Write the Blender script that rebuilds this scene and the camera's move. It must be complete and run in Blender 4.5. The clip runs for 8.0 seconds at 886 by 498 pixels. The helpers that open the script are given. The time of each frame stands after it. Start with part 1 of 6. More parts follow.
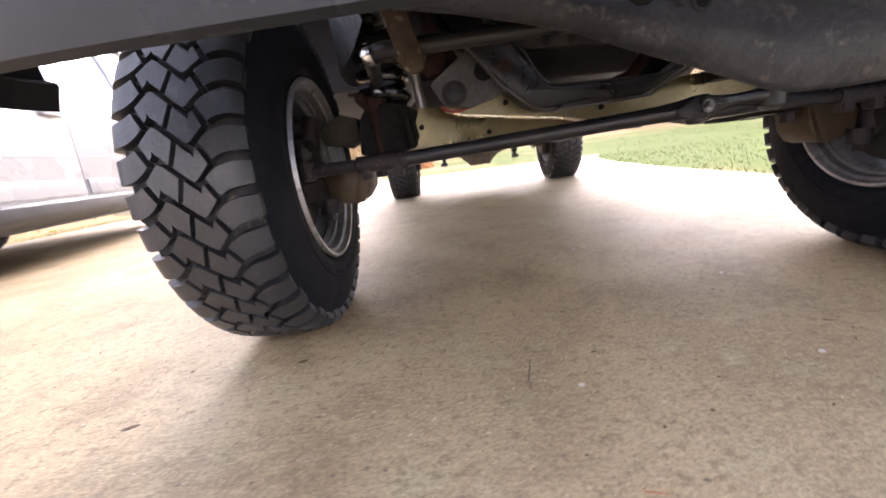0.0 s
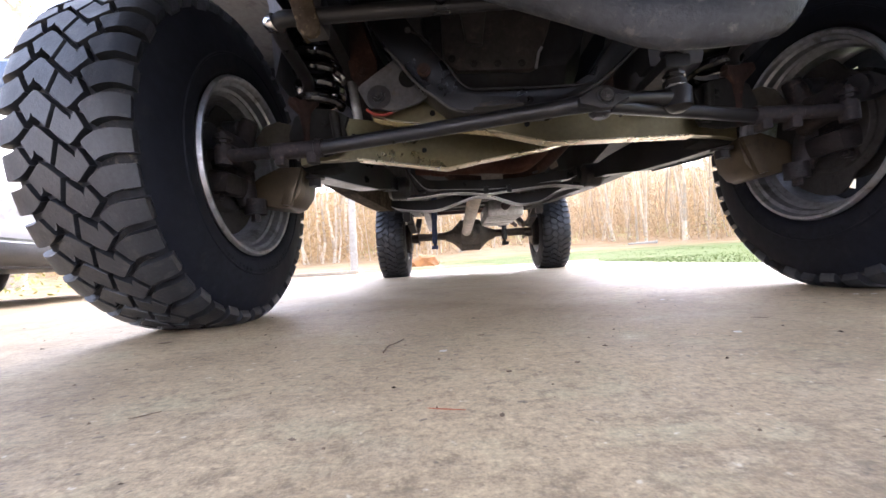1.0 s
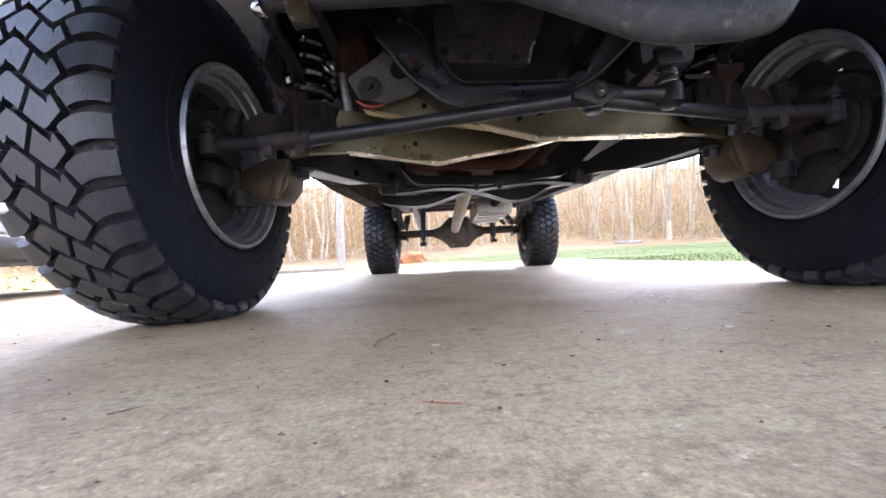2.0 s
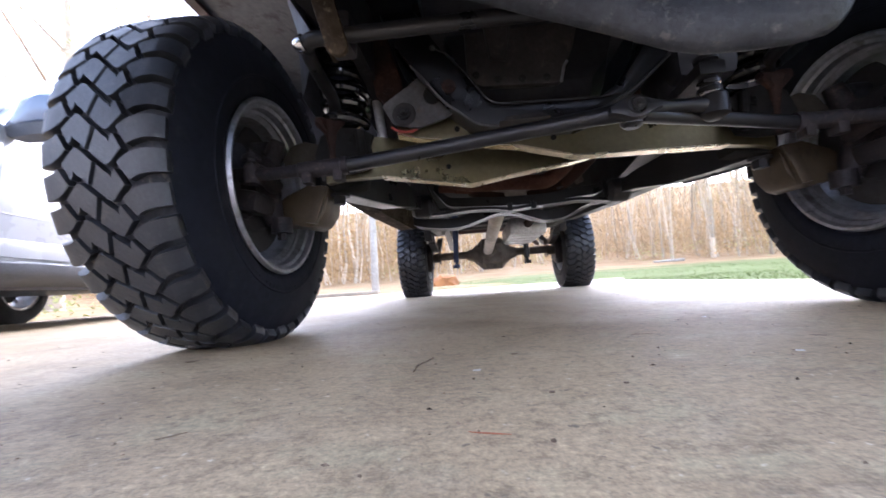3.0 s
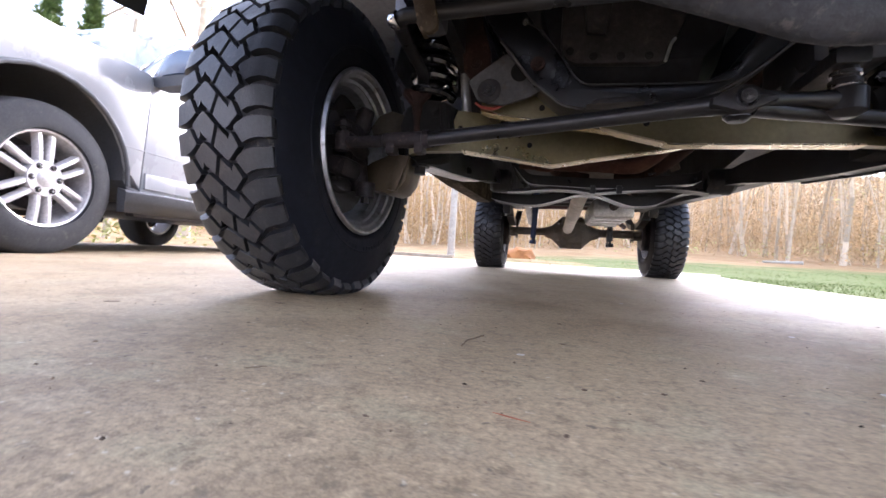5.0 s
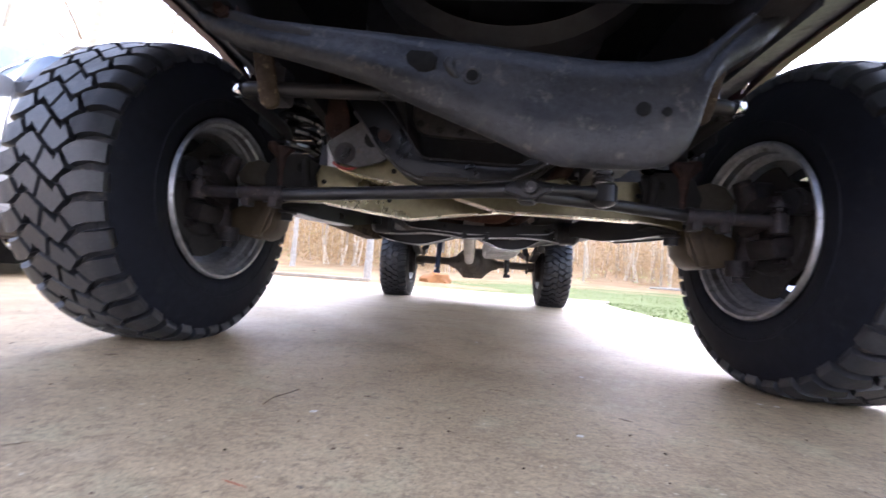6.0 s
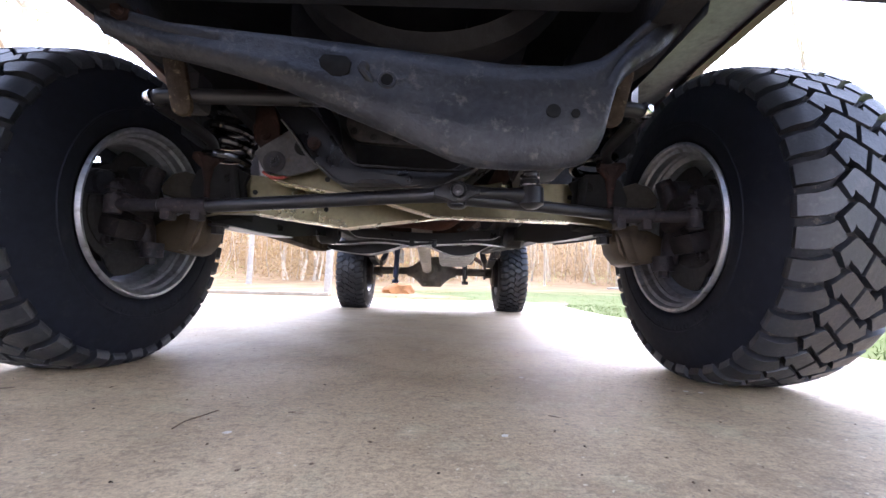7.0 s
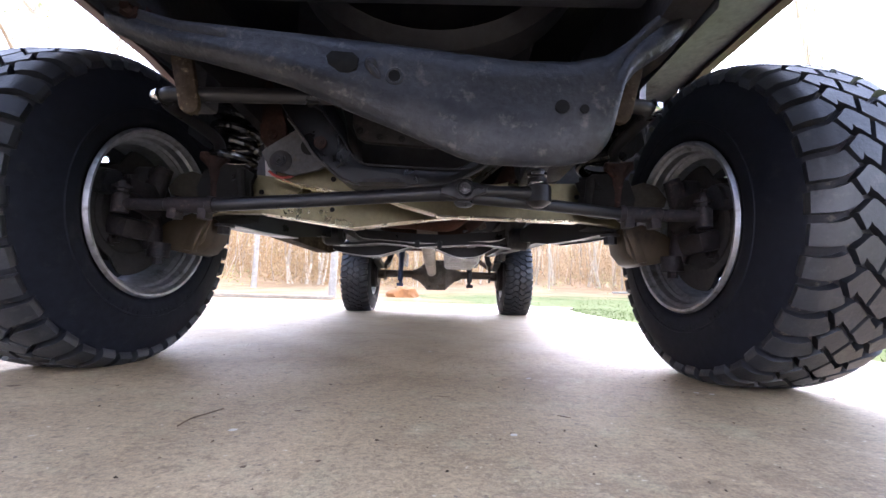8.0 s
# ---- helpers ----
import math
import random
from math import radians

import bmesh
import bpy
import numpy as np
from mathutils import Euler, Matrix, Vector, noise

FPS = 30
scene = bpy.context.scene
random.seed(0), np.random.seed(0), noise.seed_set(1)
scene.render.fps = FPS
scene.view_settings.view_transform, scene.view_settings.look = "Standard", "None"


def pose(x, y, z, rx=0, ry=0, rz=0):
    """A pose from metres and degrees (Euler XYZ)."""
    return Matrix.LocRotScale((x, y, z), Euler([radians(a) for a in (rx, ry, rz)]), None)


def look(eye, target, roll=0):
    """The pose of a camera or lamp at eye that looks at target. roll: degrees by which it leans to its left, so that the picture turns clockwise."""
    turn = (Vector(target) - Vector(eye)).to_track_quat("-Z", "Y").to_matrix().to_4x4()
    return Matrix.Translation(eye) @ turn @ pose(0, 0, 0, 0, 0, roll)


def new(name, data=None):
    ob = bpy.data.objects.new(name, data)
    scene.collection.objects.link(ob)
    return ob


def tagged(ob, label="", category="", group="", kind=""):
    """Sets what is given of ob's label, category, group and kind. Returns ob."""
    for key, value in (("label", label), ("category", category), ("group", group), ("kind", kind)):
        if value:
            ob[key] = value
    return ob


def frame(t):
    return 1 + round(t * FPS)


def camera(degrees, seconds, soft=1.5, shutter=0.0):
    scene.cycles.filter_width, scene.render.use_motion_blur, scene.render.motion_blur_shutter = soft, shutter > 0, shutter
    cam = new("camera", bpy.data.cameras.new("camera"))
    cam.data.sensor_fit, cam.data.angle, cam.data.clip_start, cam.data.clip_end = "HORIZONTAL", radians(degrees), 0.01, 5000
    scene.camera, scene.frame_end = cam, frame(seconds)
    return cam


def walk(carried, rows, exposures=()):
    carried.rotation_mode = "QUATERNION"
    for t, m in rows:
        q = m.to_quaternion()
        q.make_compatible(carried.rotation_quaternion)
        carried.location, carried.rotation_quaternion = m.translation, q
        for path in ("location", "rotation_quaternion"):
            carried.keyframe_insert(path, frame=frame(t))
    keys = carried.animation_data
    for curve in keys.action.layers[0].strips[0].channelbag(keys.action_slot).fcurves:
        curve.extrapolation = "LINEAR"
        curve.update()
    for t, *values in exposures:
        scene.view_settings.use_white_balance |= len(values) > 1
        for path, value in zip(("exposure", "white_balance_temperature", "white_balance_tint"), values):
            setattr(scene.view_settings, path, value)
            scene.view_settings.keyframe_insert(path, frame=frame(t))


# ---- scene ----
cam = camera(96.0, 8.0, shutter=0.5)
PATH = [
    (0, (-0.366, -0.992, 0.376), (-0.42, 0.952, -0.091), -7.7),
    (0.2, (-0.312, -0.983, 0.329), (-0.413, 0.985, -0.013), -6.7),
    (0.5, (-0.232, -0.958, 0.186), (-0.314, 1.037, 0.066), -3.4),
    (1, (-0.174, -0.954, 0.113), (-0.23, 1.044, 0.181), -3.6),
    (1.5, (-0.176, -0.951, 0.108), (-0.166, 1.049, 0.146), -3.1),
    (3, (-0.19, -0.935, 0.107), (-0.338, 1.052, 0.281), -4.0),
    (3.2, (-0.181, -0.947, 0.112), (-0.582, 1.001, 0.327), -4.2),
    (3.5, (-0.203, -0.965, 0.115), (-0.737, 0.952, 0.313), -3.8),
    (3.7, (-0.208, -0.979, 0.122), (-0.809, 0.910, 0.388), -3.4),
    (4, (-0.189, -0.952, 0.125), (-0.703, 0.963, 0.387), -2.6),
    (4.2, (-0.196, -0.943, 0.117), (-0.616, 1.002, 0.323), -2.2),
    (5.3, (-0.115, -0.984, 0.141), (-0.644, 0.945, 0.13), 5.3),
    (5.5, (-0.065, -1.006, 0.171), (-0.448, 0.956, 0.225), 5.8),
    (5.7, (-0.007, -1.007, 0.193), (-0.287, 0.970, 0.290), 5.7),
    (6, (0.023, -1.015, 0.207), (-0.15, 0.973, 0.347), 4.3),
    (6.5, (0.08, -1.012, 0.212), (0.065, 0.98, 0.387), 2.3),
    (7, (0.089, -1.005, 0.202), (0.092, 0.985, 0.4), 1.5),
    (7.5, (0.088, -1.001, 0.197), (0.079, 0.988, 0.406), 1.5),
    (8, (0.084, -0.998, 0.191), (0.066, 0.99, 0.41), 1.6),
]
# seconds, stops, kelvin, tint
EXPOSURES = [(0.0, 3.28, 6250, 23), (0.8, 3.43, 5800, 20), (1.5, 3.45, 5500, 20), (3.0, 3.2, 5300, 20), (3.5, 3.15, 5450, 21), (4.0, 3.0, 5600, 21), (5.5, 3.1, 5550, 22), (6.5, 3.4, 5400, 22), (8.0, 3.4, 5400, 22)]
walk(cam, [(t, look(eye, target, roll)) for t, eye, target, roll in PATH], EXPOSURES)

# ---- light ----
world = bpy.data.worlds.new("sky")
scene.world = world
world.use_nodes = True
wn = world.node_tree.nodes
sky = wn.new("ShaderNodeTexSky")
sky.sky_type = "NISHITA"
sky.sun_disc = False
sky.sun_elevation, sky.sun_rotation = radians(28), radians(9)
sky.air_density, sky.dust_density, sky.ozone_density = 1.0, 4.0, 0.6
haze = wn.new("ShaderNodeHueSaturation")
haze.inputs["Saturation"].default_value = 0.45
world.node_tree.links.new(sky.outputs[0], haze.inputs["Color"])
world.node_tree.links.new(haze.outputs[0], wn["Background"].inputs[0])
wn["Background"].inputs[1].default_value = 0.15
sun = new("sun", bpy.data.lights.new("sun", "SUN"))
sun.data.energy, sun.data.angle, sun.data.color = 0.2, radians(50), (1.0, 0.93, 0.84)
sun.matrix_world = look((2.08, 13.13, 7.07), (0, 0, 0))


# ---- materials ----
def mat(name, col, col2=None, rough=0.6, metal=0.0, scale=6.0, fine=80.0, bump=0.15, mix=0.5, col3=None, spread=0.12, island=0.0, coat=0.0, spec=0.5, grainy=1.0):
    """A surface with blotches at one scale, grain at another, and fine relief. col2: blotches; col3: rarer patches."""
    m = bpy.data.materials.new(name)
    m.use_nodes = True
    nt = m.node_tree
    N, L = nt.nodes, nt.links
    bsdf = N["Principled BSDF"]
    co = N.new("ShaderNodeTexCoord")

    def noise_at(s, detail=6.0, rough_=0.6):
        n = N.new("ShaderNodeTexNoise")
        n.inputs["Scale"].default_value, n.inputs["Detail"].default_value, n.inputs["Roughness"].default_value = s, detail, rough_
        L.new(co.outputs["Object"], n.inputs["Vector"])
        return n

    def ramp(src, a, b):
        r = N.new("ShaderNodeMapRange")
        r.inputs[1].default_value, r.inputs[2].default_value = a, b
        L.new(src, r.inputs[0])
        return r.outputs[0]

    def blend(fac, a, b):
        x = N.new("ShaderNodeMix")
        x.data_type = "RGBA"
        for sock, v in ((x.inputs[0], fac), (x.inputs[6], a), (x.inputs[7], b)):
            if isinstance(v, tuple):
                sock.default_value = (*v, 1)
            elif isinstance(v, float):
                sock.default_value = v
            else:
                L.new(v, sock)
        return x.outputs[2]

    big, small = noise_at(scale), noise_at(fine, 4.0)
    col2 = col2 or tuple(c * 0.7 for c in col)
    c = blend(ramp(big.outputs[0], mix - spread, mix + spread), col, col2)
    if col3:
        third = noise_at(scale * 2.7, 8.0, 0.7)
        c = blend(ramp(third.outputs[0], 0.56, 0.66), c, col3)
    grain = N.new("ShaderNodeMapRange")
    L.new(small.outputs[0], grain.inputs[0])
    grain.inputs[1].default_value, grain.inputs[2].default_value, grain.inputs[3].default_value, grain.inputs[4].default_value = 0.3, 0.7, 1 - 0.22 * grainy, 1 + 0.18 * grainy
    mul = N.new("ShaderNodeVectorMath")
    mul.operation = "SCALE"
    L.new(c, mul.inputs[0])
    L.new(grain.outputs[0], mul.inputs["Scale"])
    out = mul.outputs[0]
    if island:
        geo = N.new("ShaderNodeNewGeometry")
        r = N.new("ShaderNodeMapRange")
        r.inputs[3].default_value, r.inputs[4].default_value = 1 - island, 1 + island
        L.new(geo.outputs["Random Per Island"], r.inputs[0])
        m2 = N.new("ShaderNodeVectorMath")
        m2.operation = "SCALE"
        L.new(out, m2.inputs[0])
        L.new(r.outputs[0], m2.inputs["Scale"])
        out = m2.outputs[0]
    L.new(out, bsdf.inputs["Base Color"])
    rr = N.new("ShaderNodeMapRange")
    L.new(big.outputs[0], rr.inputs[0])
    rr.inputs[1].default_value, rr.inputs[2].default_value = 0.3, 0.7
    rr.inputs[3].default_value, rr.inputs[4].default_value = max(0.02, rough - 0.1), min(1.0, rough + 0.12)
    L.new(rr.outputs[0], bsdf.inputs["Roughness"])
    bsdf.inputs["Metallic"].default_value = metal
    bsdf.inputs["Coat Weight"].default_value = coat
    bsdf.inputs["Specular IOR Level"].default_value = spec
    if bump:
        b = N.new("ShaderNodeBump")
        b.inputs["Strength"].default_value, b.inputs["Distance"].default_value = bump, 0.004
        L.new(small.outputs[0], b.inputs["Height"])
        L.new(b.outputs[0], bsdf.inputs["Normal"])
    return m


M = {}
M["rubber"] = mat("tyre_rubber", (0.030, 0.031, 0.034), (0.045, 0.045, 0.046), 0.82, 0, 9, 120, 0.15, col3=(0.06, 0.058, 0.054), spec=0.25)
M["wall_rubber"] = mat("sidewall_rubber", (0.0078, 0.0088, 0.0135), (0.0110, 0.0120, 0.0170), 0.62, 0, 7, 60, 0.08, col3=(0.0165, 0.0168, 0.0195), spec=0.12)
M["groove_rubber"] = mat("groove_rubber", (0.022, 0.0225, 0.026), (0.031, 0.031, 0.033), 0.85, 0, 16, 80, 0.2, col3=(0.125, 0.108, 0.088), spec=0.2)
M["tread"] = mat("tread_rubber", (0.0140, 0.0152, 0.0192), (0.0190, 0.0203, 0.0245), 0.43, 0, 14, 160, 0.2, col3=(0.038, 0.0365, 0.036), island=0.12, spec=0.6)
M["rim"] = mat("steel_rim", (0.52, 0.53, 0.56), (0.43, 0.435, 0.46), 0.40, 0.88, 5, 60, 0.03, col3=(0.26, 0.255, 0.25))
# Dull disc; the unlit inside of the wheel is put into its colour.
M["disc_steel"] = mat("dull_shaded_disc_steel", (0.060, 0.061, 0.068), (0.040, 0.040, 0.043), 0.5, 0.3, 7, 60, 0.1, col3=(0.030, 0.028, 0.026), spec=0.35)
M["gold"] = mat("gold_zinc_steel", (0.235, 0.203, 0.112), (0.170, 0.147, 0.088), 0.32, 0.8, 7, 90, 0.06, col3=(0.200, 0.170, 0.100), spread=0.2, grainy=0.5)
# Darker copy of the gold; the axle end's shade is put into it.
M["gold_shaded"] = mat("shaded_gold_steel", (0.0840, 0.0602, 0.0330), (0.0630, 0.0456, 0.0267), 0.42, 0.5, 6, 90, 0.06, col3=(0.0441, 0.0310, 0.0202), spread=0.2, grainy=0.4)
# Upper ear darker still, its shade also in the colour.
M["ear"] = mat("shaded_axle_ear", (0.050, 0.043, 0.032), (0.034, 0.029, 0.023), 0.6, 0.3, 9, 90, 0.1, spec=0.15)
# Lit copy of the gold; the lower lip's highlight is in this colour.
M["gold_edge"] = mat("lit_gold_edge", (0.80, 0.69, 0.47), (0.64, 0.55, 0.37), 0.25, 0.8, 9, 90, 0.03)
M["black_steel"] = mat("black_painted_steel", (0.0120, 0.0120, 0.0145), (0.017, 0.0162, 0.0172), 0.34, 0.0, 9, 70, 0.05, col3=(0.026, 0.023, 0.022), spec=0.45, grainy=0.5)
M["worn_black"] = mat("worn_black_steel", (0.020, 0.020, 0.023), (0.032, 0.030, 0.031), 0.42, 0.15, 8, 90, 0.25, col3=(0.060, 0.048, 0.042), spec=0.3)
M["cross_grey"] = mat("dusty_grey_steel", (0.028, 0.0295, 0.035), (0.046, 0.047, 0.052), 0.42, 0.2, 13, 90, 0.6, col3=(0.098, 0.091, 0.084), spec=0.35)
M["grey_plate"] = mat("bare_grey_steel", (0.070, 0.067, 0.066), (0.098, 0.094, 0.091), 0.6, 0.2, 12, 90, 0.15, col3=(0.080, 0.068, 0.056), spec=0.15)
M["rust"] = mat("rusty_steel", (0.042, 0.0225, 0.0175), (0.026, 0.0162, 0.0140), 0.8, 0.1, 14, 120, 0.4, col3=(0.075, 0.038, 0.027), spec=0.15)
M["pipe_rust"] = mat("red_brown_pipe_rust", (0.10, 0.048, 0.034), (0.070, 0.034, 0.026), 0.8, 0.1, 10, 90, 0.3, col3=(0.13, 0.065, 0.045), spec=0.12)
M["shield"] = mat("dusty_brake_shield", (0.028, 0.026, 0.026), (0.042, 0.038, 0.036), 0.7, 0.1, 12, 90, 0.3, col3=(0.020, 0.018, 0.018), spec=0.2)
M["worn_bright"] = mat("worn_bright_steel", (0.20, 0.195, 0.20), (0.09, 0.086, 0.088), 0.30, 0.8, 22, 110, 0.2, col3=(0.36, 0.34, 0.33), spec=0.5)
M["coil"] = mat("gloss_black_spring", (0.012, 0.012, 0.014), (0.018, 0.0175, 0.019), 0.15, 0.0, 9, 110, 0.08, spec=0.9, coat=0.3)
# Near-black for castings; shade inside holes is put into this colour.
M["void"] = mat("shaded_black_steel", (0.010, 0.010, 0.010), (0.016, 0.015, 0.014), 0.8, 0.0, 9, 60, 0.1, spec=0.15)
M["chassis_black"] = mat("satin_chassis_black", (0.0045, 0.0046, 0.0060), (0.0068, 0.0065, 0.0072), 0.30, 0.0, 9, 110, 0.1, col3=(0.014, 0.012, 0.012), spec=0.25)
M["tan_rust"] = mat("tan_rusted_bracket", (0.075, 0.056, 0.037), (0.040, 0.029, 0.021), 0.75, 0.1, 22, 130, 0.4, col3=(0.19, 0.15, 0.10), spec=0.1)
M["chrome"] = mat("bright_steel", (0.75, 0.75, 0.76), (0.55, 0.55, 0.55), 0.22, 1.0, 10, 90, 0.05)
M["oil_black"] = mat("oily_black_casting", (0.0240, 0.0245, 0.0310), (0.040, 0.038, 0.042), 0.42, 0.0, 10, 60, 0.3, spec=0.35)
M["cast"] = mat("dark_cast_iron", (0.022, 0.020, 0.022), (0.038, 0.031, 0.031), 0.5, 0.2, 18, 120, 0.35, col3=(0.080, 0.058, 0.052), spec=0.15)
M["engine_cast"] = mat("oily_engine_casting", (0.085, 0.075, 0.072), (0.055, 0.049, 0.050), 0.42, 0.1, 12, 90, 0.5, col3=(0.125, 0.105, 0.092), spec=0.4)
M["axle_brown"] = mat("dusty_axle_casting", (0.13, 0.11, 0.09), (0.18, 0.155, 0.128), 0.75, 0.2, 10, 90, 0.35, spec=0.2)
M["shaft"] = mat("pale_driveshaft_steel", (0.46, 0.40, 0.31), (0.36, 0.32, 0.26), 0.45, 0.4, 9, 70, 0.1)
M["silver"] = mat("aluminised_steel", (0.64, 0.635, 0.63), (0.53, 0.525, 0.52), 0.36, 0.6, 8, 70, 0.1)
M["under"] = mat("underbody_coating", (0.027, 0.0275, 0.034), (0.042, 0.041, 0.044), 0.75, 0.0, 5, 70, 0.3, spec=0.12)
M["apron"] = mat("grey_apron_paint", (0.090, 0.097, 0.115), (0.125, 0.131, 0.148), 0.52, 0.0, 4, 60, 0.25, col3=(0.052, 0.053, 0.063), spec=0.3)
M["maroon"] = mat("maroon_paint", (0.0390, 0.0078, 0.0097), (0.0325, 0.0072, 0.0084), 0.45, 0.0, 3, 60, 0.02, coat=0.1, grainy=0.1)
M["bumper"] = mat("bumper_grey", (0.0120, 0.0128, 0.0155), (0.0095, 0.0100, 0.0120), 0.32, 0.0, 4, 60, 0.05, spec=0.28, grainy=0.2)
M["blue"] = mat("blue_shock_paint", (0.03, 0.05, 0.13), (0.025, 0.04, 0.09), 0.4, 0.1, 8, 80, 0.05)
M["red"] = mat("red_bushing", (0.30, 0.045, 0.03), (0.20, 0.035, 0.025), 0.6, 0, 20, 90, 0.1)
M["white_paint"] = mat("white_pearl_paint", (0.3106, 0.3106, 0.3142), (0.2982, 0.2982, 0.3017), 0.25, 0.0, 2, 60, 0.0, coat=0.8, grainy=0.03)
M["grey_plastic"] = mat("dark_grey_plastic", (0.06, 0.062, 0.066), (0.08, 0.08, 0.082), 0.6, 0, 6, 90, 0.1)
M["board_plastic"] = mat("scuffed_board_plastic", (0.050, 0.052, 0.058), (0.070, 0.071, 0.076), 0.5, 0, 6, 90, 0.15, spec=0.4)
M["alloy"] = mat("silver_alloy", (0.5180, 0.5037, 0.5040), (0.4760, 0.4623, 0.4620), 0.42, 0.5, 4, 60, 0.02)
M["glass"] = bpy.data.materials.new("tinted_glass")
M["glass"].use_nodes = True
g = M["glass"].node_tree.nodes["Principled BSDF"]
g.inputs["Base Color"].default_value = (0.62, 0.78, 0.95, 1)
g.inputs["Transmission Weight"].default_value = 1.0
g.inputs["Roughness"].default_value, g.inputs["Specular IOR Level"].default_value = 0.04, 0.8


# ---- builders ----
def link(name, bm, material, parent=None, label="", smooth=True, angle=35):
    me = bpy.data.meshes.new(name)
    bm.normal_update()
    if smooth:
        for f in bm.faces:
            f.smooth = True
        for e in bm.edges:
            if len(e.link_faces) == 2 and e.calc_face_angle(0) > radians(angle):
                e.smooth = False
    bm.to_mesh(me)
    bm.free()
    me.materials.append(material)
    ob = new(name, me)
    if parent:
        ob.parent = parent
    if label:
        tagged(ob, label)
    return ob


def part(name, bm, material, parent, label="", smooth=True, angle=35):
    return link(name, bm, M[material] if isinstance(material, str) else material, parent, label, smooth, angle)


def thing(name, label, category, group="", kind="", at=(0, 0, 0), turn=0):
    ob = tagged(new(name), label, category, group, kind)
    ob.matrix_basis = pose(*at, 0, 0, turn)
    return ob


def box(bm, c, s, rot=(0, 0, 0), bev=0.0):
    r = bmesh.ops.create_cube(bm, size=1, matrix=pose(*c, *rot) @ Matrix.Diagonal((*s, 1)))
    if bev:
        es = {e for v in r["verts"] for e in v.link_edges}
        bmesh.ops.bevel(bm, geom=list(es), offset=bev, segments=2, affect="EDGES", profile=0.6)
    return bm


def smooth_path(pts, n=6):
    """A Catmull-Rom line through pts."""
    p = [Vector(q) for q in pts]
    p = [p[0] * 2 - p[1]] + p + [p[-1] * 2 - p[-2]]
    out = []
    for i in range(1, len(p) - 2):
        for k in range(n):
            t = k / n
            out.append(0.5 * (2 * p[i] + (p[i + 1] - p[i - 1]) * t + (2 * p[i - 1] - 5 * p[i] + 4 * p[i + 1] - p[i + 2]) * t * t + (3 * p[i] - p[i - 1] - 3 * p[i + 1] + p[i + 2]) * t ** 3))
    return out + [p[-2]]


def tube(bm, pts, r, seg=12, caps=True):
    """A round bar along pts; r: one radius or one a point."""
    pts = [Vector(q) for q in pts]
    rs = r if isinstance(r, (list, tuple)) else [r] * len(pts)
    rings, ref = [], None
    for i, q in enumerate(pts):
        d = (pts[min(i + 1, len(pts) - 1)] - pts[max(i - 1, 0)]).normalized()
        if ref is None:
            ref = d.orthogonal().normalized()
        ref = (ref - d * ref.dot(d)).normalized()
        side = d.cross(ref)
        rings.append([bm.verts.new(q + (ref * math.cos(a) + side * math.sin(a)) * rs[i]) for a in (2 * math.pi * k / seg for k in range(seg))])
    for a, b in zip(rings, rings[1:]):
        for k in range(seg):
            bm.faces.new((a[k], a[(k + 1) % seg], b[(k + 1) % seg], b[k]))
    if caps:
        bm.faces.new(rings[0][::-1])
        bm.faces.new(rings[-1])
    return bm


def lathe(bm, prof, seg=48, m=Matrix(), closed=False, caps=False):
    """Turns (x, r) points round the x axis."""
    rings = []
    for x, r in prof:
        rings.append([bm.verts.new(m @ Vector((x, r * math.sin(a), r * math.cos(a)))) for a in (2 * math.pi * k / seg for k in range(seg))])
    pairs = list(zip(rings, rings[1:])) + ([(rings[-1], rings[0])] if closed else [])
    for a, b in pairs:
        for k in range(seg):
            bm.faces.new((a[k], b[k], b[(k + 1) % seg], a[(k + 1) % seg]))
    if caps:
        bm.faces.new(rings[0])
        bm.faces.new(rings[-1][::-1])
    return bm


def prism(bm, poly, lo, hi, axis="y", bev=0.0):
    """A plate: an outline in the plane across the axis, from lo to hi along it."""
    def at(u, v, w):
        return {"y": (u, w, v), "x": (w, u, v), "z": (u, v, w)}[axis]
    a = [bm.verts.new(at(u, v, lo)) for u, v in poly]
    b = [bm.verts.new(at(u, v, hi)) for u, v in poly]
    fs = [bm.faces.new(a), bm.faces.new(b[::-1])]
    for i in range(len(poly)):
        j = (i + 1) % len(poly)
        fs.append(bm.faces.new((a[j], a[i], b[i], b[j])))
    bmesh.ops.recalc_face_normals(bm, faces=fs)
    if bev:
        es = list(fs[0].edges) + list(fs[1].edges)
        bmesh.ops.bevel(bm, geom=es, offset=bev, segments=2, affect="EDGES", profile=0.6)
    return bm


def loft(bm, rings, closed_ring=True, caps=True):
    """Skins rings of points, each of the same count."""
    vs = [[bm.verts.new(p) for p in r] for r in rings]
    n = len(vs[0])
    for a, b in zip(vs, vs[1:]):
        for k in range(n if closed_ring else n - 1):
            bm.faces.new((a[k], a[(k + 1) % n], b[(k + 1) % n], b[k]))
    if caps and closed_ring:
        bm.faces.new(vs[0][::-1])
        bm.faces.new(vs[-1])
    bmesh.ops.recalc_face_normals(bm, faces=bm.faces[:])
    return bm


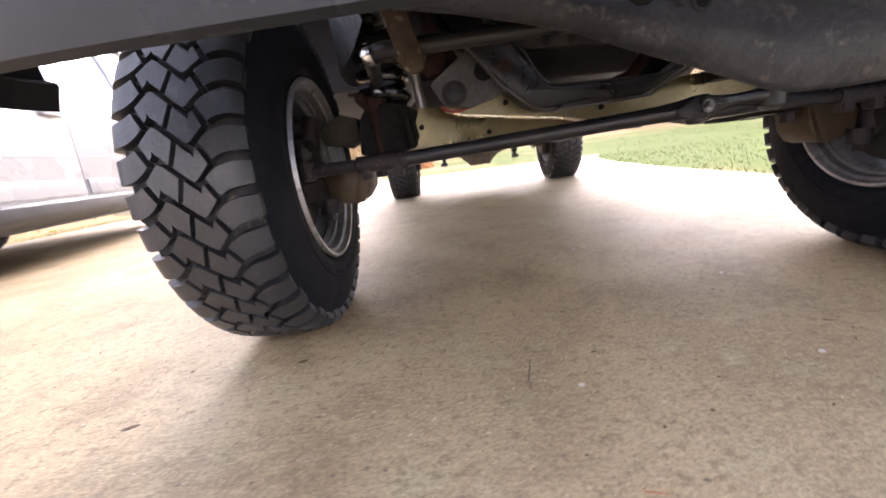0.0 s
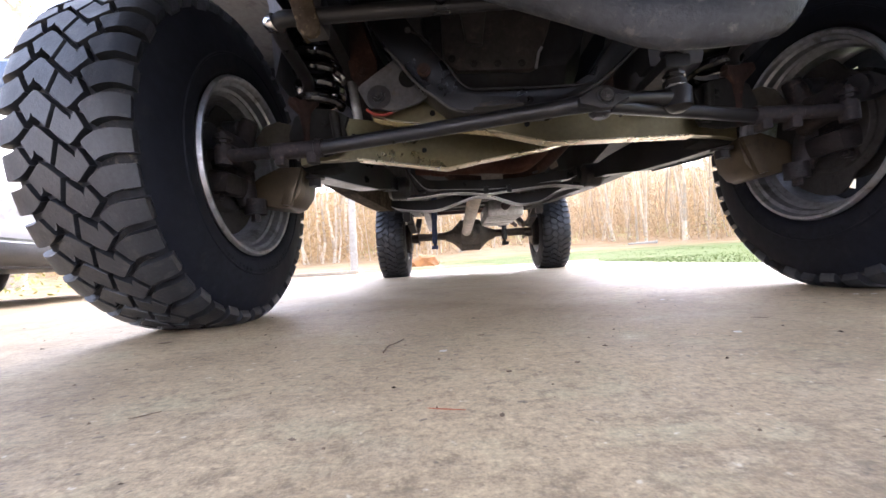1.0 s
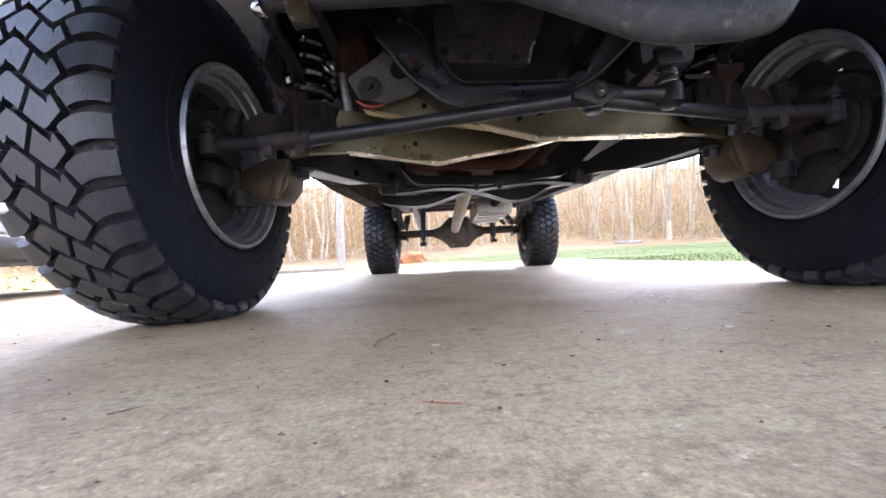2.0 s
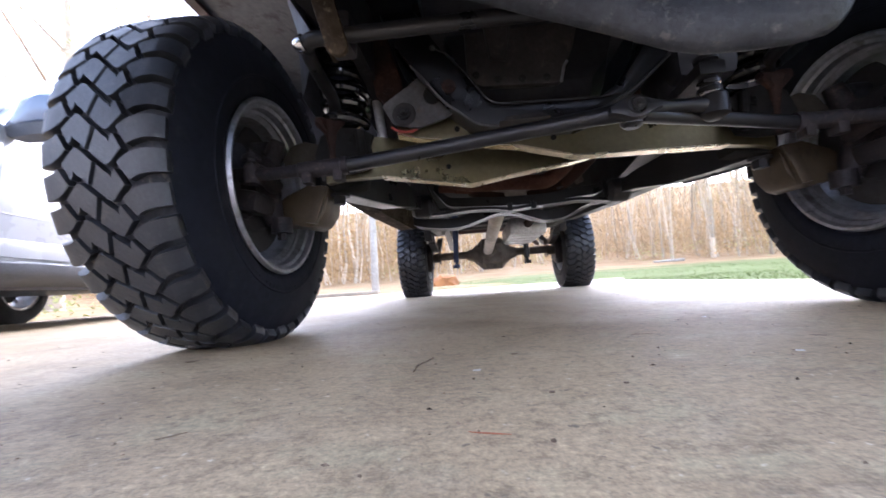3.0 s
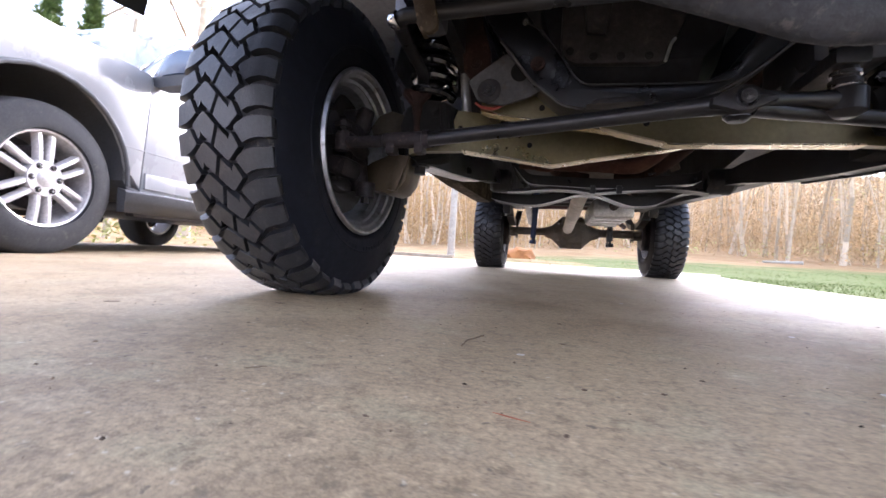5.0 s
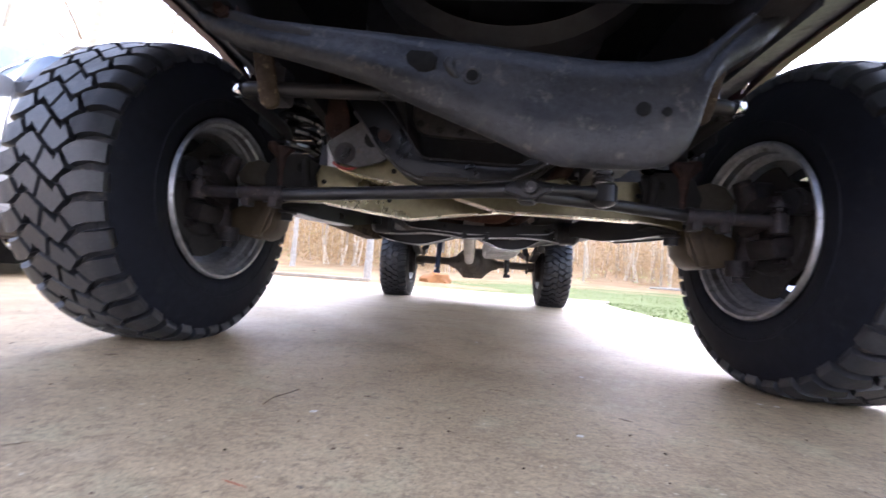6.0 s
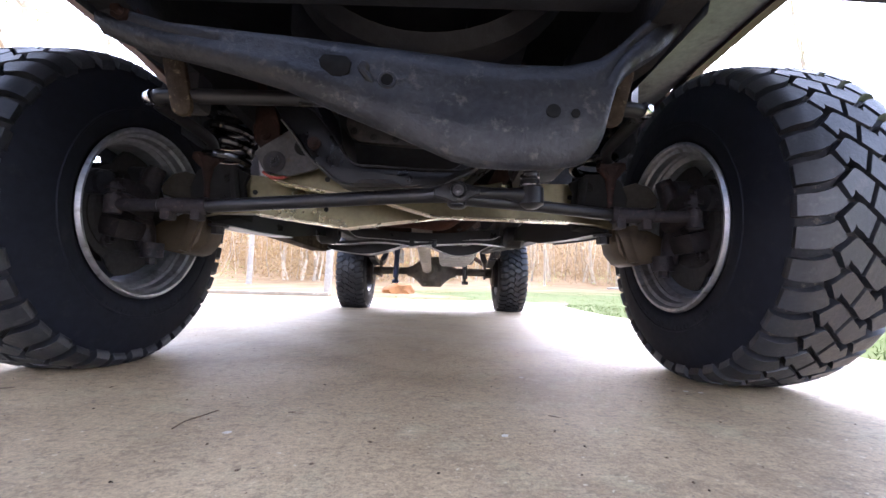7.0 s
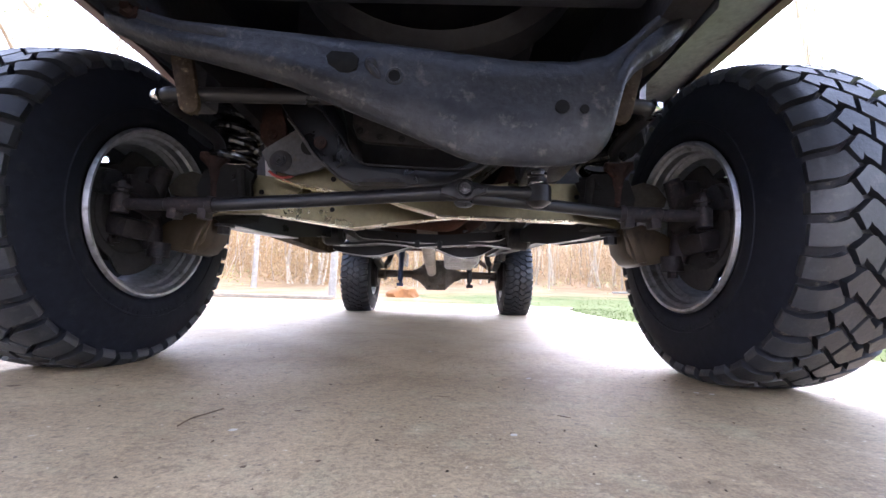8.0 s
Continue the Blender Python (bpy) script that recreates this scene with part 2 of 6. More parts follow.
def bolt(bm, c, r, h, axis="y"):
    rot = {"y": (90, 0, 0), "x": (0, 90, 0), "z": (0, 0, 0)}[axis]
    m = pose(*c, *rot)
    bmesh.ops.create_cone(bm, cap_ends=True, segments=6, radius1=r, radius2=r, depth=h, matrix=m)
    bmesh.ops.create_cone(bm, cap_ends=True, segments=16, radius1=r * 1.5, radius2=r * 1.5, depth=h * 0.35, matrix=m)
    bmesh.ops.create_cone(bm, cap_ends=True, segments=10, radius1=r * 0.5, radius2=r * 0.5, depth=h * 1.6, matrix=m)
    return bm


# ---- tyres and wheels ----
def tyre_profile(R, hw, rb, sec):
    """Half of a tyre's outline from the crown to the bead: (x, r)."""
    return [(0, R - 0.0155), (hw * 0.5, R - 0.0165), (hw * 0.85, R - 0.0205), (hw, R - 0.028), (hw + (sec - hw) * 0.45, R - 0.048), (hw + (sec - hw) * 0.8, R - 0.08),
            (sec, R - 0.115), (sec, R - 0.135), (sec - 0.003, R - 0.155), (sec - 0.012, rb + 0.012), (sec - 0.017, rb)]


def settle(p, load, sec):
    """Presses a tyre flat where it stands."""
    x, y, z = p
    if z < -load + 0.06:
        k = (-load + 0.06 - z) / 0.06
        x *= 1 + 0.03 * min(1, k)
    return Vector((x, y, max(z, -load)))


def tyre_mesh(R, hw, rb, sec, load):
    half = tyre_profile(R, hw, rb, sec)
    prof = [(-x, r) for x, r in half[::-1]] + half[1:]
    prof = [prof[0]] + [tuple(q)[:2] for q in smooth_path([(x, r, 0) for x, r in prof], 2)[1:-1]] + [prof[-1]]
    bm = lathe(bmesh.new(), prof, 96)
    for v in bm.verts:
        v.co = settle(v.co, load, sec)
    return bm


def tread_mesh(R, hw, rb, sec, load, n, depth=0.0155):
    """The lugs: hooked blocks in the middle, scalloped lugs round both shoulders."""
    half = [Vector((x, r)) for x, r in tyre_profile(R, hw, rb, sec)]
    arc = [0.0]
    for a, b in zip(half, half[1:]):
        arc.append(arc[-1] + (b - a).length)

    def surf(ang, a, h):
        s, a = (1 if a >= 0 else -1), abs(a)
        i = max(k for k in range(len(arc) - 1) if arc[k] <= a)
        t = (a - arc[i]) / (arc[i + 1] - arc[i])
        q, d = half[i].lerp(half[i + 1], t), (half[min(i + 2, len(half) - 1)] - half[max(i - 1, 0)]).normalized()
        x, r = q.x - d.y * h, q.y + d.x * h
        return settle((s * x, r * math.sin(ang), r * math.cos(ang)), load - 0.0005, sec)

    verts, faces = [], []

    def lug(rows, sgn, off):
        """rows: (arc, from, to, height), the last three in pitches."""
        base = len(verts)
        for a, l, r_, h in rows:
            for s in (l, r_):
                ang = 2 * math.pi * (s + off) / n
                verts.append(surf(ang, sgn * a, -0.003))
                e = 0.03 if s == l else -0.03
                verts.append(surf(2 * math.pi * (s + e + off) / n, sgn * a, h))
        k = len(rows)
        for i in range(k - 1):
            p, q = base + 4 * i, base + 4 * i + 4
            for f in ((p + 1, p + 3, q + 3, q + 1), (p, p + 1, q + 1, q), (p + 3, p + 2, q + 2, q + 3)):
                faces.append(f if sgn > 0 else f[::-1])
        e = base + 4 * (k - 1)
        for f in ((base, base + 2, base + 3, base + 1), (e, e + 1, e + 3, e + 2)):
            faces.append(f if sgn > 0 else f[::-1])

    def plate(poly, sgn, off):
        """A block from its outline: (arc in half widths, pitches), chamfered; turned half round on the other side."""
        base, k = len(verts), len(poly)
        ca, cs = sum(p[0] for p in poly) / k, sum(p[1] for p in poly) / k
        for h, grow_ in ((-0.003, 1.0), (depth - 0.0022, 0.965), (depth, 0.925)):
            for a, s in poly:
                a, s = ca + (a - ca) * grow_, cs + (s - cs) * grow_
                verts.append(surf(2 * math.pi * (sgn * s + off) / n, sgn * a * hw, h))
        faces.append(tuple(range(base + 2 * k, base + 3 * k)))
        for lo in (base, base + k):
            for q in range(k):
                p = (q + 1) % k
                faces.append((lo + q, lo + p, lo + k + p, lo + k + q))

    def groove(a):
        """The middle of the cross groove, in pitches, from the sidewall to the middle."""
        return float(np.interp(a, (0.20, 0.30, 0.42, 0.55, 0.70, 0.85, 1.2), (0.64, 0.72, 0.48, 0.25, 0.10, 0.02, 0.0))) - 0.30

    rnd = random.Random(5)
    # hooked middle blocks with a notch at the foot, parted by a stepped groove; shoulder lugs behind a short slit
    block = [(0.400, 0.68), (0.350, 0.78), (0.325, 0.94), (0.285, 0.82), (0.200, 0.72), (0.072, 0.50), (-0.035, 1.16), (0.200, 1.56), (0.270, 1.62), (0.330, 1.56), (0.430, 1.385), (0.545, 1.17)]
    block = [(u, 0.30 - v) for u, v in block]
    for i in range(n):
        for sgn in (1, -1):
            j = rnd.uniform(-0.012, 0.012)
            plate(block, sgn, i + j)
            long = i % 2
            rows = []
            for a, h in ((0.445, 0.92), (0.47, 1), (0.50, 1), (0.54, 1), (0.58, 1), (0.62, 1), (0.68, 1), (0.76, 1), (0.86, 1), (0.98, 1), (1.06, 0.92), (1.10 + 0.03 * long, 0.66), (1.13 + 0.04 * long, 0.36), (1.16 + 0.05 * long, 0.03)):
                w = 0.095 + 0.035 * min(1, max(0, (a - 0.5) / 0.4))
                lo, hi = groove(a) + w, groove(a) + 1 - w
                hi = min(hi, 0.60 + (a - 0.42) * 3.1 - 0.11 - 0.30)
                rows.append((a * hw, -max(hi, lo + 0.02), -lo, depth * h))
            lug([(a, sgn * l, sgn * r_, h) if sgn > 0 else (a, -r_, -l, h) for a, l, r_, h in rows], sgn, i + j)
    me = bpy.data.meshes.new("tread")
    me.from_pydata([tuple(v) for v in verts], [], faces)
    me.materials.append(M["tread"])
    fix = bmesh.new()
    fix.from_mesh(me)
    bmesh.ops.recalc_face_normals(fix, faces=fix.faces[:])
    for f in fix.faces:
        f.smooth = True
    for e in fix.edges:
        if len(e.link_faces) == 2 and e.calc_face_angle(0) > radians(40):
            e.smooth = False
    fix.to_mesh(me)
    fix.free()
    return me


def sidewall_marks(R, hw, rb, sec, load):
    """A raised rib round each sidewall and a short row of raised bars."""
    bm = bmesh.new()
    for s in (-1, 1):
        lathe(bm, [(s * (sec - 0.001), R - 0.118), (s * (sec + 0.0022), R - 0.121), (s * (sec + 0.0022), R - 0.124), (s * (sec - 0.001), R - 0.127)], 72)
        lathe(bm, [(s * (sec - 0.011), rb + 0.024), (s * (sec - 0.005), rb + 0.021), (s * (sec - 0.006), rb + 0.017), (s * (sec - 0.015), rb + 0.015)], 72)
        for k in range(22):
            if k in (4, 9, 10, 16):
                continue
            a = 180 + (k - 10.5) * 3.6
            box(bm, (s * (sec - 0.001), 0.252 * math.sin(radians(a)), 0.252 * math.cos(radians(a))), (0.0045, 0.010, 0.014), (-a, 0, 0))
    return bm


def rim_mesh(rl, x_in, x_out, x_disc):
    """A steel wheel rim: rolled lips and a drop centre."""
    bm = bmesh.new()
    inside = [(x_in - 0.002, rl), (x_in - 0.001, rl - 0.006), (x_in + 0.004, rl - 0.010), (x_in + 0.011, rl - 0.011), (x_in + 0.015, rl - 0.019), (x_in + 0.032, rl - 0.022), (x_in + 0.036, rl - 0.029), (x_in + 0.042, rl - 0.026),
              (x_in + 0.052, rl - 0.036), (x_in + 0.10, rl - 0.041), (x_disc + 0.03, rl - 0.031), (x_out - 0.03, rl - 0.023), (x_out - 0.008, rl - 0.016), (x_out, rl)]
    back = [(x_out - 0.004, rl + 0.004), (x_out - 0.016, rl - 0.008), (x_out - 0.03, rl - 0.016), (x_disc + 0.03, rl - 0.024), (x_in + 0.10, rl - 0.034), (x_in + 0.052, rl - 0.029), (x_in + 0.034, rl - 0.015), (x_in + 0.014, rl - 0.004), (x_in + 0.006, rl + 0.004)]
    lathe(bm, inside + back, 72, closed=True)
    return bm


def disc_mesh(rl, x_disc, holes=(0, 12, 25, 33, 45)):
    """The dished wheel disc with hand holes."""
    bm = bmesh.new()
    n = 60
    rows = [(x_disc + 0.010, 0.012), (x_disc + 0.010, 0.055), (x_disc - 0.008, 0.075), (x_disc - 0.006, 0.112), (x_disc, 0.117), (x_disc + 0.004, 0.146), (x_disc + 0.006, 0.152), (x_disc + 0.004, rl - 0.028)]
    vs = [[bm.verts.new((x, r * math.sin(2 * math.pi * (k + 0.4) / n), r * math.cos(2 * math.pi * (k + 0.4) / n))) for k in range(n)] for x, r in rows]
    for q, (u, w) in enumerate(zip(vs, vs[1:])):
        for k in range(n):
            if q == 4 and (k in holes or k - 1 in holes):
                continue
            bm.faces.new((u[k], w[k], w[(k + 1) % n], u[(k + 1) % n]))
    bmesh.ops.solidify(bm, geom=bm.faces[:], thickness=0.005)
    return bm


TYRE = dict(R=0.379, hw=0.0915, rb=0.204, sec=0.121, load=0.370)
REAR = dict(R=0.392, hw=0.108, rb=0.205, sec=0.135, load=0.370)


def wheel_set(spec, n, rl, x_in, x_out, x_disc):
    a = rim_mesh(rl, x_in, x_out, x_disc)
    rim = link("wheel", a, M["rim"])
    t = link("tyre", tyre_mesh(**spec), M["wall_rubber"])
    t.data.materials.append(M["groove_rubber"])
    for f in t.data.polygons:
        r = math.hypot(f.center.y, f.center.z)
        if r > spec["R"] - 0.036:
            f.material_index = 1
    tr = new("tread", tread_mesh(**spec, n=n))
    dk = link("wheel_disc", disc_mesh(rl, x_disc), M["disc_steel"])
    sm = link("sidewall_rib", sidewall_marks(**spec), M["wall_rubber"])
    return [o.data for o in (rim, t, tr, dk, sm)], (rim, t, tr, dk, sm)


def place_wheel(kit, truck, m):
    obs = []
    for name, data in zip(("wheel", "tyre", "tread", "wheel_disc", "sidewall_rib"), kit):
        obs.append(new(name, data))
    rim, t, tr, dk, sm = obs
    rim.parent = truck
    rim.matrix_basis = m
    t.parent = tr.parent = dk.parent = sm.parent = rim
    tagged(rim, "silver steel wheel with a rolled rim lip")
    tagged(t, "black rubber mud-terrain tyre")
    tagged(tr, "chunky dusty rubber tread lugs")
    return rim


truck = thing("pickup_truck", "lifted maroon pickup truck with gold axle beams on concrete", "pickup truck")
kitF, oldF = wheel_set(TYRE, 42, 0.209, -0.120, 0.120, 0.022)
kitR, oldR = wheel_set(REAR, 44, 0.212, -0.118, 0.118, 0.0)
for o in (*oldF, *oldR):
    bpy.data.objects.remove(o)
FX, RX, WB = 0.777, 0.748, 2.97
for sx in (-1, 1):
    place_wheel(kitF, truck, pose(sx * FX + (0.005 if sx > 0 else 0.009), 0, 0.370, 0, 0, 0 if sx > 0 else 180))
    place_wheel(kitR, truck, pose(sx * RX, WB, 0.370, 0, 0, 0 if sx > 0 else 180))


# ---- front axle ----
def beam(name, stations, depth, label):
    """A boxed sheet beam: stations (x, y, bottom, top), with turned lips along the lower edge."""
    bm = bmesh.new()
    loft(bm, [[(x, y, b), (x, y, t), (x, y + depth, t), (x, y + depth, b)] for x, y, b, t in stations])
    ob = part(name, bm, "gold", truck, label)
    lip = bmesh.new()
    loft(lip, [[(x, y - 0.008, b - 0.0035), (x, y - 0.008, b + 0.0005), (x, y + depth + 0.002, b + 0.0005), (x, y + depth + 0.002, b - 0.0035)] for x, y, b, t in stations if abs(x) < 0.47])
    part("lower_lip", lip, "gold_edge", ob, "lower lip with a painted bright highlight")
    return ob


# Flat dark disc; the shade inside a hole is its colour.
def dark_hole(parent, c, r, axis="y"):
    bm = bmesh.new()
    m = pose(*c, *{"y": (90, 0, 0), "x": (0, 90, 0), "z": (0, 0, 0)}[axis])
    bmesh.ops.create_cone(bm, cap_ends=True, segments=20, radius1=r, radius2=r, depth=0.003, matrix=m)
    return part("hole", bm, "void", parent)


right_beam = beam("axle_beam", [(0.535, 0.035, 0.370, 0.476), (0.50, 0.03, 0.378, 0.482), (0.42, 0.022, 0.384, 0.484), (0.25, 0.012, 0.385, 0.478), (0.068, 0.0, 0.385, 0.462), (-0.06, -0.012, 0.416, 0.470),
                                  (-0.20, -0.018, 0.437, 0.488), (-0.30, -0.03, 0.452, 0.525), (-0.345, -0.03, 0.465, 0.52)], 0.024, "gold zinc-plated steel axle beam")
left_beam = beam("axle_beam", [(-0.535, 0.005, 0.372, 0.482), (-0.50, 0.01, 0.380, 0.488), (-0.40, 0.03, 0.385, 0.487), (-0.30, 0.065, 0.376, 0.480), (-0.18, 0.115, 0.366, 0.462), (-0.05, 0.125, 0.388, 0.465),
                                 (0.10, 0.135, 0.41, 0.48), (0.26, 0.145, 0.45, 0.52)], 0.024, "gold zinc-plated steel axle beam")
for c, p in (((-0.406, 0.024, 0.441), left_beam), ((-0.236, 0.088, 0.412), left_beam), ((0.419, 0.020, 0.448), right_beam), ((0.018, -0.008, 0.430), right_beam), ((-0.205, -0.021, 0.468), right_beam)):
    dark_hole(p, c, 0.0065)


def knuckle(s):
    """Axle end, spindle carrier, brake and steering arm of one side (s: -1 or 1)."""
    bm = bmesh.new()
    prism(bm, [(s * 0.545, 0.372), (s * 0.60, 0.385), (s * 0.66, 0.36), (s * 0.715, 0.318), (s * 0.716, 0.296), (s * 0.66, 0.286), (s * 0.60, 0.275), (s * 0.578, 0.283), (s * 0.556, 0.312)], 0.045, 0.15, "y", 0.004)
    prism(bm, [(s * 0.545, 0.375), (s * 0.575, 0.378), (s * 0.603, 0.285), (s * 0.578, 0.280)], 0.032, 0.05, "y", 0.003)
    part("axle_end", bm, "gold_shaded", truck, "gold plated axle end bracket")
    bm = bmesh.new()
    prism(bm, [(s * 0.562, 0.43), (s * 0.562, 0.484), (s * 0.60, 0.496), (s * 0.635, 0.486), (s * 0.66, 0.452), (s * 0.652, 0.43), (s * 0.592, 0.416)], 0.03, 0.10, "y", 0.006)
    part("axle_ear", bm, "ear", truck, "gold plated upper axle ear")
    bm = bmesh.new()
    # Near-black perch; the dark gap behind the link is in its colour.
    prism(bm, [(s * 0.455, 0.375), (s * 0.448, 0.44), (s * 0.452, 0.50), (s * 0.475, 0.525), (s * 0.53, 0.525), (s * 0.56, 0.48), (s * 0.558, 0.38), (s * 0.53, 0.362)], 0.052, 0.13, "y", 0.012)
    bolt(bm, (s * 0.50, 0.050, 0.47), 0.008, 0.012)
    bolt(bm, (s * 0.535, 0.050, 0.41), 0.007, 0.012)
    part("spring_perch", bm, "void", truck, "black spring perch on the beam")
    bm = bmesh.new()
    prism(bm, [(s * 0.408, 0.478), (s * 0.418, 0.452), (s * 0.412, 0.420), (s * 0.424, 0.396), (s * 0.470, 0.386), (s * 0.545, 0.392), (s * 0.556, 0.440), (s * 0.540, 0.486), (s * 0.500, 0.506), (s * 0.450, 0.500), (s * 0.428, 0.490)], -0.014, 0.004, "y", 0.006)
    tube(bm, smooth_path([(s * 0.428, -0.020, 0.400), (s * 0.434, -0.026, 0.440), (s * 0.440, -0.022, 0.484)]), 0.011, 10)
    bolt(bm, (s * 0.462, -0.018, 0.470), 0.009, 0.014)
    bolt(bm, (s * 0.470, -0.018, 0.412), 0.008, 0.014)
    part("perch_casting", bm, "void", truck, "black casting clamped on the beam")
    bm = bmesh.new()
    tube(bm, smooth_path([(s * 0.68, 0.03, 0.285), (s * 0.69, 0.025, 0.33), (s * 0.705, 0.02, 0.38), (s * 0.69, 0.025, 0.44), (s * 0.67, 0.03, 0.50)]), [0.020 + 0.012 * math.sin(math.pi * k / 24) for k in range(25)], 14)
    box(bm, (s * 0.70, -0.02, 0.41), (0.07, 0.12, 0.07), (0, 8 * s, 0), 0.018)
    box(bm, (s * 0.70, -0.03, 0.33), (0.06, 0.10, 0.05), (0, -12 * s, 0), 0.015)
    tube(bm, [(s * 0.69, 0, 0.373), (s * 0.83, 0, 0.373)], 0.045, 18)
    for q in ((0.72, -0.05, 0.30), (0.72, 0.06, 0.30), (0.715, -0.06, 0.45)):
        bolt(bm, (s * q[0], q[1], q[2]), 0.012, 0.03, "x")
    part("steering_knuckle", bm, "cast", truck, "dark cast steering knuckle")
    bm = bmesh.new()
    outline = []
    for k in range(64):
        t = 2 * math.pi * k / 64
        off_rear = abs(math.degrees(math.atan2(math.sin(t), math.cos(t))))
        r = float(np.interp(off_rear, (0, 94, 112, 180), (0.158, 0.160, 0.124, 0.122)))
        outline.append((r * math.cos(t), 0.373 + r * math.sin(t)))
    prism(bm, outline, s * 0.726, s * 0.732, "x", 0.002)
    lathe(bm, [(0.722 * s, 0.060), (0.716 * s, 0.066), (0.716 * s, 0.098), (0.722 * s, 0.106), (0.728 * s, 0.106), (0.728 * s, 0.060)], 40, pose(0, 0, 0.373), closed=True)
    lathe(bm, [(0.762 * s, 0.02), (0.762 * s, 0.125), (0.776 * s, 0.125), (0.776 * s, 0.02)], 48, pose(0, 0, 0.373), closed=True)
    bmesh.ops.recalc_face_normals(bm, faces=bm.faces[:])
    part("brake_rotor", bm, "shield", truck, "dark brake rotor with dust shield")
    bm = bmesh.new()
    prism(bm, [(-0.15, 0.43), (-0.12, 0.455), (-0.08, 0.462), (-0.045, 0.458), (-0.03, 0.452), (-0.04, 0.45), (-0.085, 0.44), (-0.105, 0.40), (-0.15, 0.40)], s * 0.70, s * 0.775, "x", 0.012)
    tube(bm, [(s * 0.69, -0.10, 0.425), (s * 0.765, -0.10, 0.425)], 0.028, 16)
    tube(bm, [(s * 0.69, 0.02, 0.475), (s * 0.765, 0.02, 0.475)], 0.024, 16)
    part("brake_caliper", bm, "oil_black", truck, "black brake caliper")
    bm = bmesh.new()
    tube(bm, smooth_path([(s * 0.665, 0.0, 0.375), (s * 0.66, -0.06, 0.385), (s * 0.658, -0.115, 0.385)]), 0.02, 12)
    tube(bm, [(s * 0.658, -0.115, 0.352), (s * 0.658, -0.115, 0.392)], 0.017, 16)
    bolt(bm, (s * 0.658, -0.115, 0.41), 0.013, 0.02, "z")
    part("steering_arm", bm, "cast", truck)
    bm = bmesh.new()
    tube(bm, [(s * 0.665, 0.03, 0.262), (s * 0.665, 0.03, 0.30)], 0.026, 16)
    tube(bm, [(s * 0.665, 0.03, 0.245), (s * 0.665, 0.03, 0.264)], 0.012, 6)
    part("ball_joint", bm, "cast", truck)


for s in (-1, 1):
    knuckle(s)

# ---- steering ----
bm = bmesh.new()
tube(bm, [(-0.49, -0.112, 0.371), (-0.25, -0.15, 0.380), (0.0, -0.195, 0.389), (0.05, -0.203, 0.391), (0.085, -0.210, 0.393), (0.10, -0.213, 0.394), (0.135, -0.213, 0.395), (0.155, -0.210, 0.396), (0.185, -0.203, 0.399), (0.22, -0.196, 0.401), (0.25, -0.188, 0.401), (0.272, -0.184, 0.401)],
     [0.0150, 0.0150, 0.0150, 0.0155, 0.0180, 0.0200, 0.0200, 0.016, 0.0120, 0.0115, 0.016, 0.020], 16)
tube(bm, [(0.117, -0.205, 0.392), (0.117, -0.203, 0.372), (0.117, -0.203, 0.366)], [0.022, 0.021, 0.014], 18)
tube(bm, [(0.272, -0.184, 0.373), (0.272, -0.184, 0.382), (0.272, -0.184, 0.415), (0.272, -0.184, 0.425)], [0.012, 0.026, 0.026, 0.018], 18)
drag = part("drag_link", bm, "black_steel", truck, "black drag link with a bolted joint")
bm = prism(bmesh.new(), [(0.117 + dx, 0.394 + dz) for dx, dz in ((-0.048, 0.002), (-0.030, 0.014), (-0.014, 0.0215), (0.006, 0.0225), (0.020, 0.015), (0.044, 0.006), (0.044, -0.004), (0.024, -0.013), (0.010, -0.021), (-0.010, -0.022), (-0.028, -0.015), (-0.048, -0.010))], -0.236, -0.200, "y", 0.008)
part("joint_eye", bm, "worn_black", drag, "dusty forged drag link eye")
bm = tube(bmesh.new(), [(0.117 + 0.0135 * math.cos(t), -0.236, 0.395 + 0.0135 * math.sin(t)) for t in (2 * math.pi * k / 20 for k in range(21))], 0.0030, 8)
part("joint_ring", bm, "black_steel", drag)
bm = bolt(bmesh.new(), (0.117, -0.240, 0.395), 0.0075, 0.012)
tube(bm, [(0.117, -0.238, 0.395), (0.117, -0.250, 0.395)], 0.0042, 10)
part("joint_nut", bm, "worn_bright", drag, "worn bright castle nut")
bm = tube(bmesh.new(), [(0.13, -0.215, 0.385), (0.19, -0.19, 0.384), (0.30, -0.15, 0.386), (0.50, -0.095, 0.380)], [0.016, 0.0135, 0.0135, 0.0135], 14)
tie = part("tie_rod", bm, "black_steel", truck, "black steel tie rod")
for s, a, b in ((-1, (-0.44, -0.119, 0.373), (-0.655, -0.112, 0.372)), (1, (0.475, -0.1, 0.381), (0.655, -0.11, 0.378))):
    a, b = Vector(a), Vector(b)
    bm = tube(bmesh.new(), [a, a.lerp(b, 0.06), a.lerp(b, 0.07), a.lerp(b, 0.5), a.lerp(b, 0.52), b], [0.019, 0.021, 0.018, 0.018, 0.014, 0.014], 14)
    box(bm, a.lerp(b, 0.1) + Vector((0, 0, -0.018)), (0.022, 0.03, 0.03), (0, 0, 0), 0.005)
    box(bm, a.lerp(b, 0.42) + Vector((0, 0, -0.018)), (0.022, 0.03, 0.03), (0, 0, 0), 0.005)
    part("adjusting_sleeve", bm, "cast", tie, "rusty tie rod adjusting sleeve")
bm = bmesh.new()
tube(bm, [(0.269, -0.184, 0.415), (0.269, -0.184, 0.432), (0.269, -0.184, 0.435), (0.269, -0.184, 0.455)], [0.021, 0.021, 0.016, 0.016], 16)
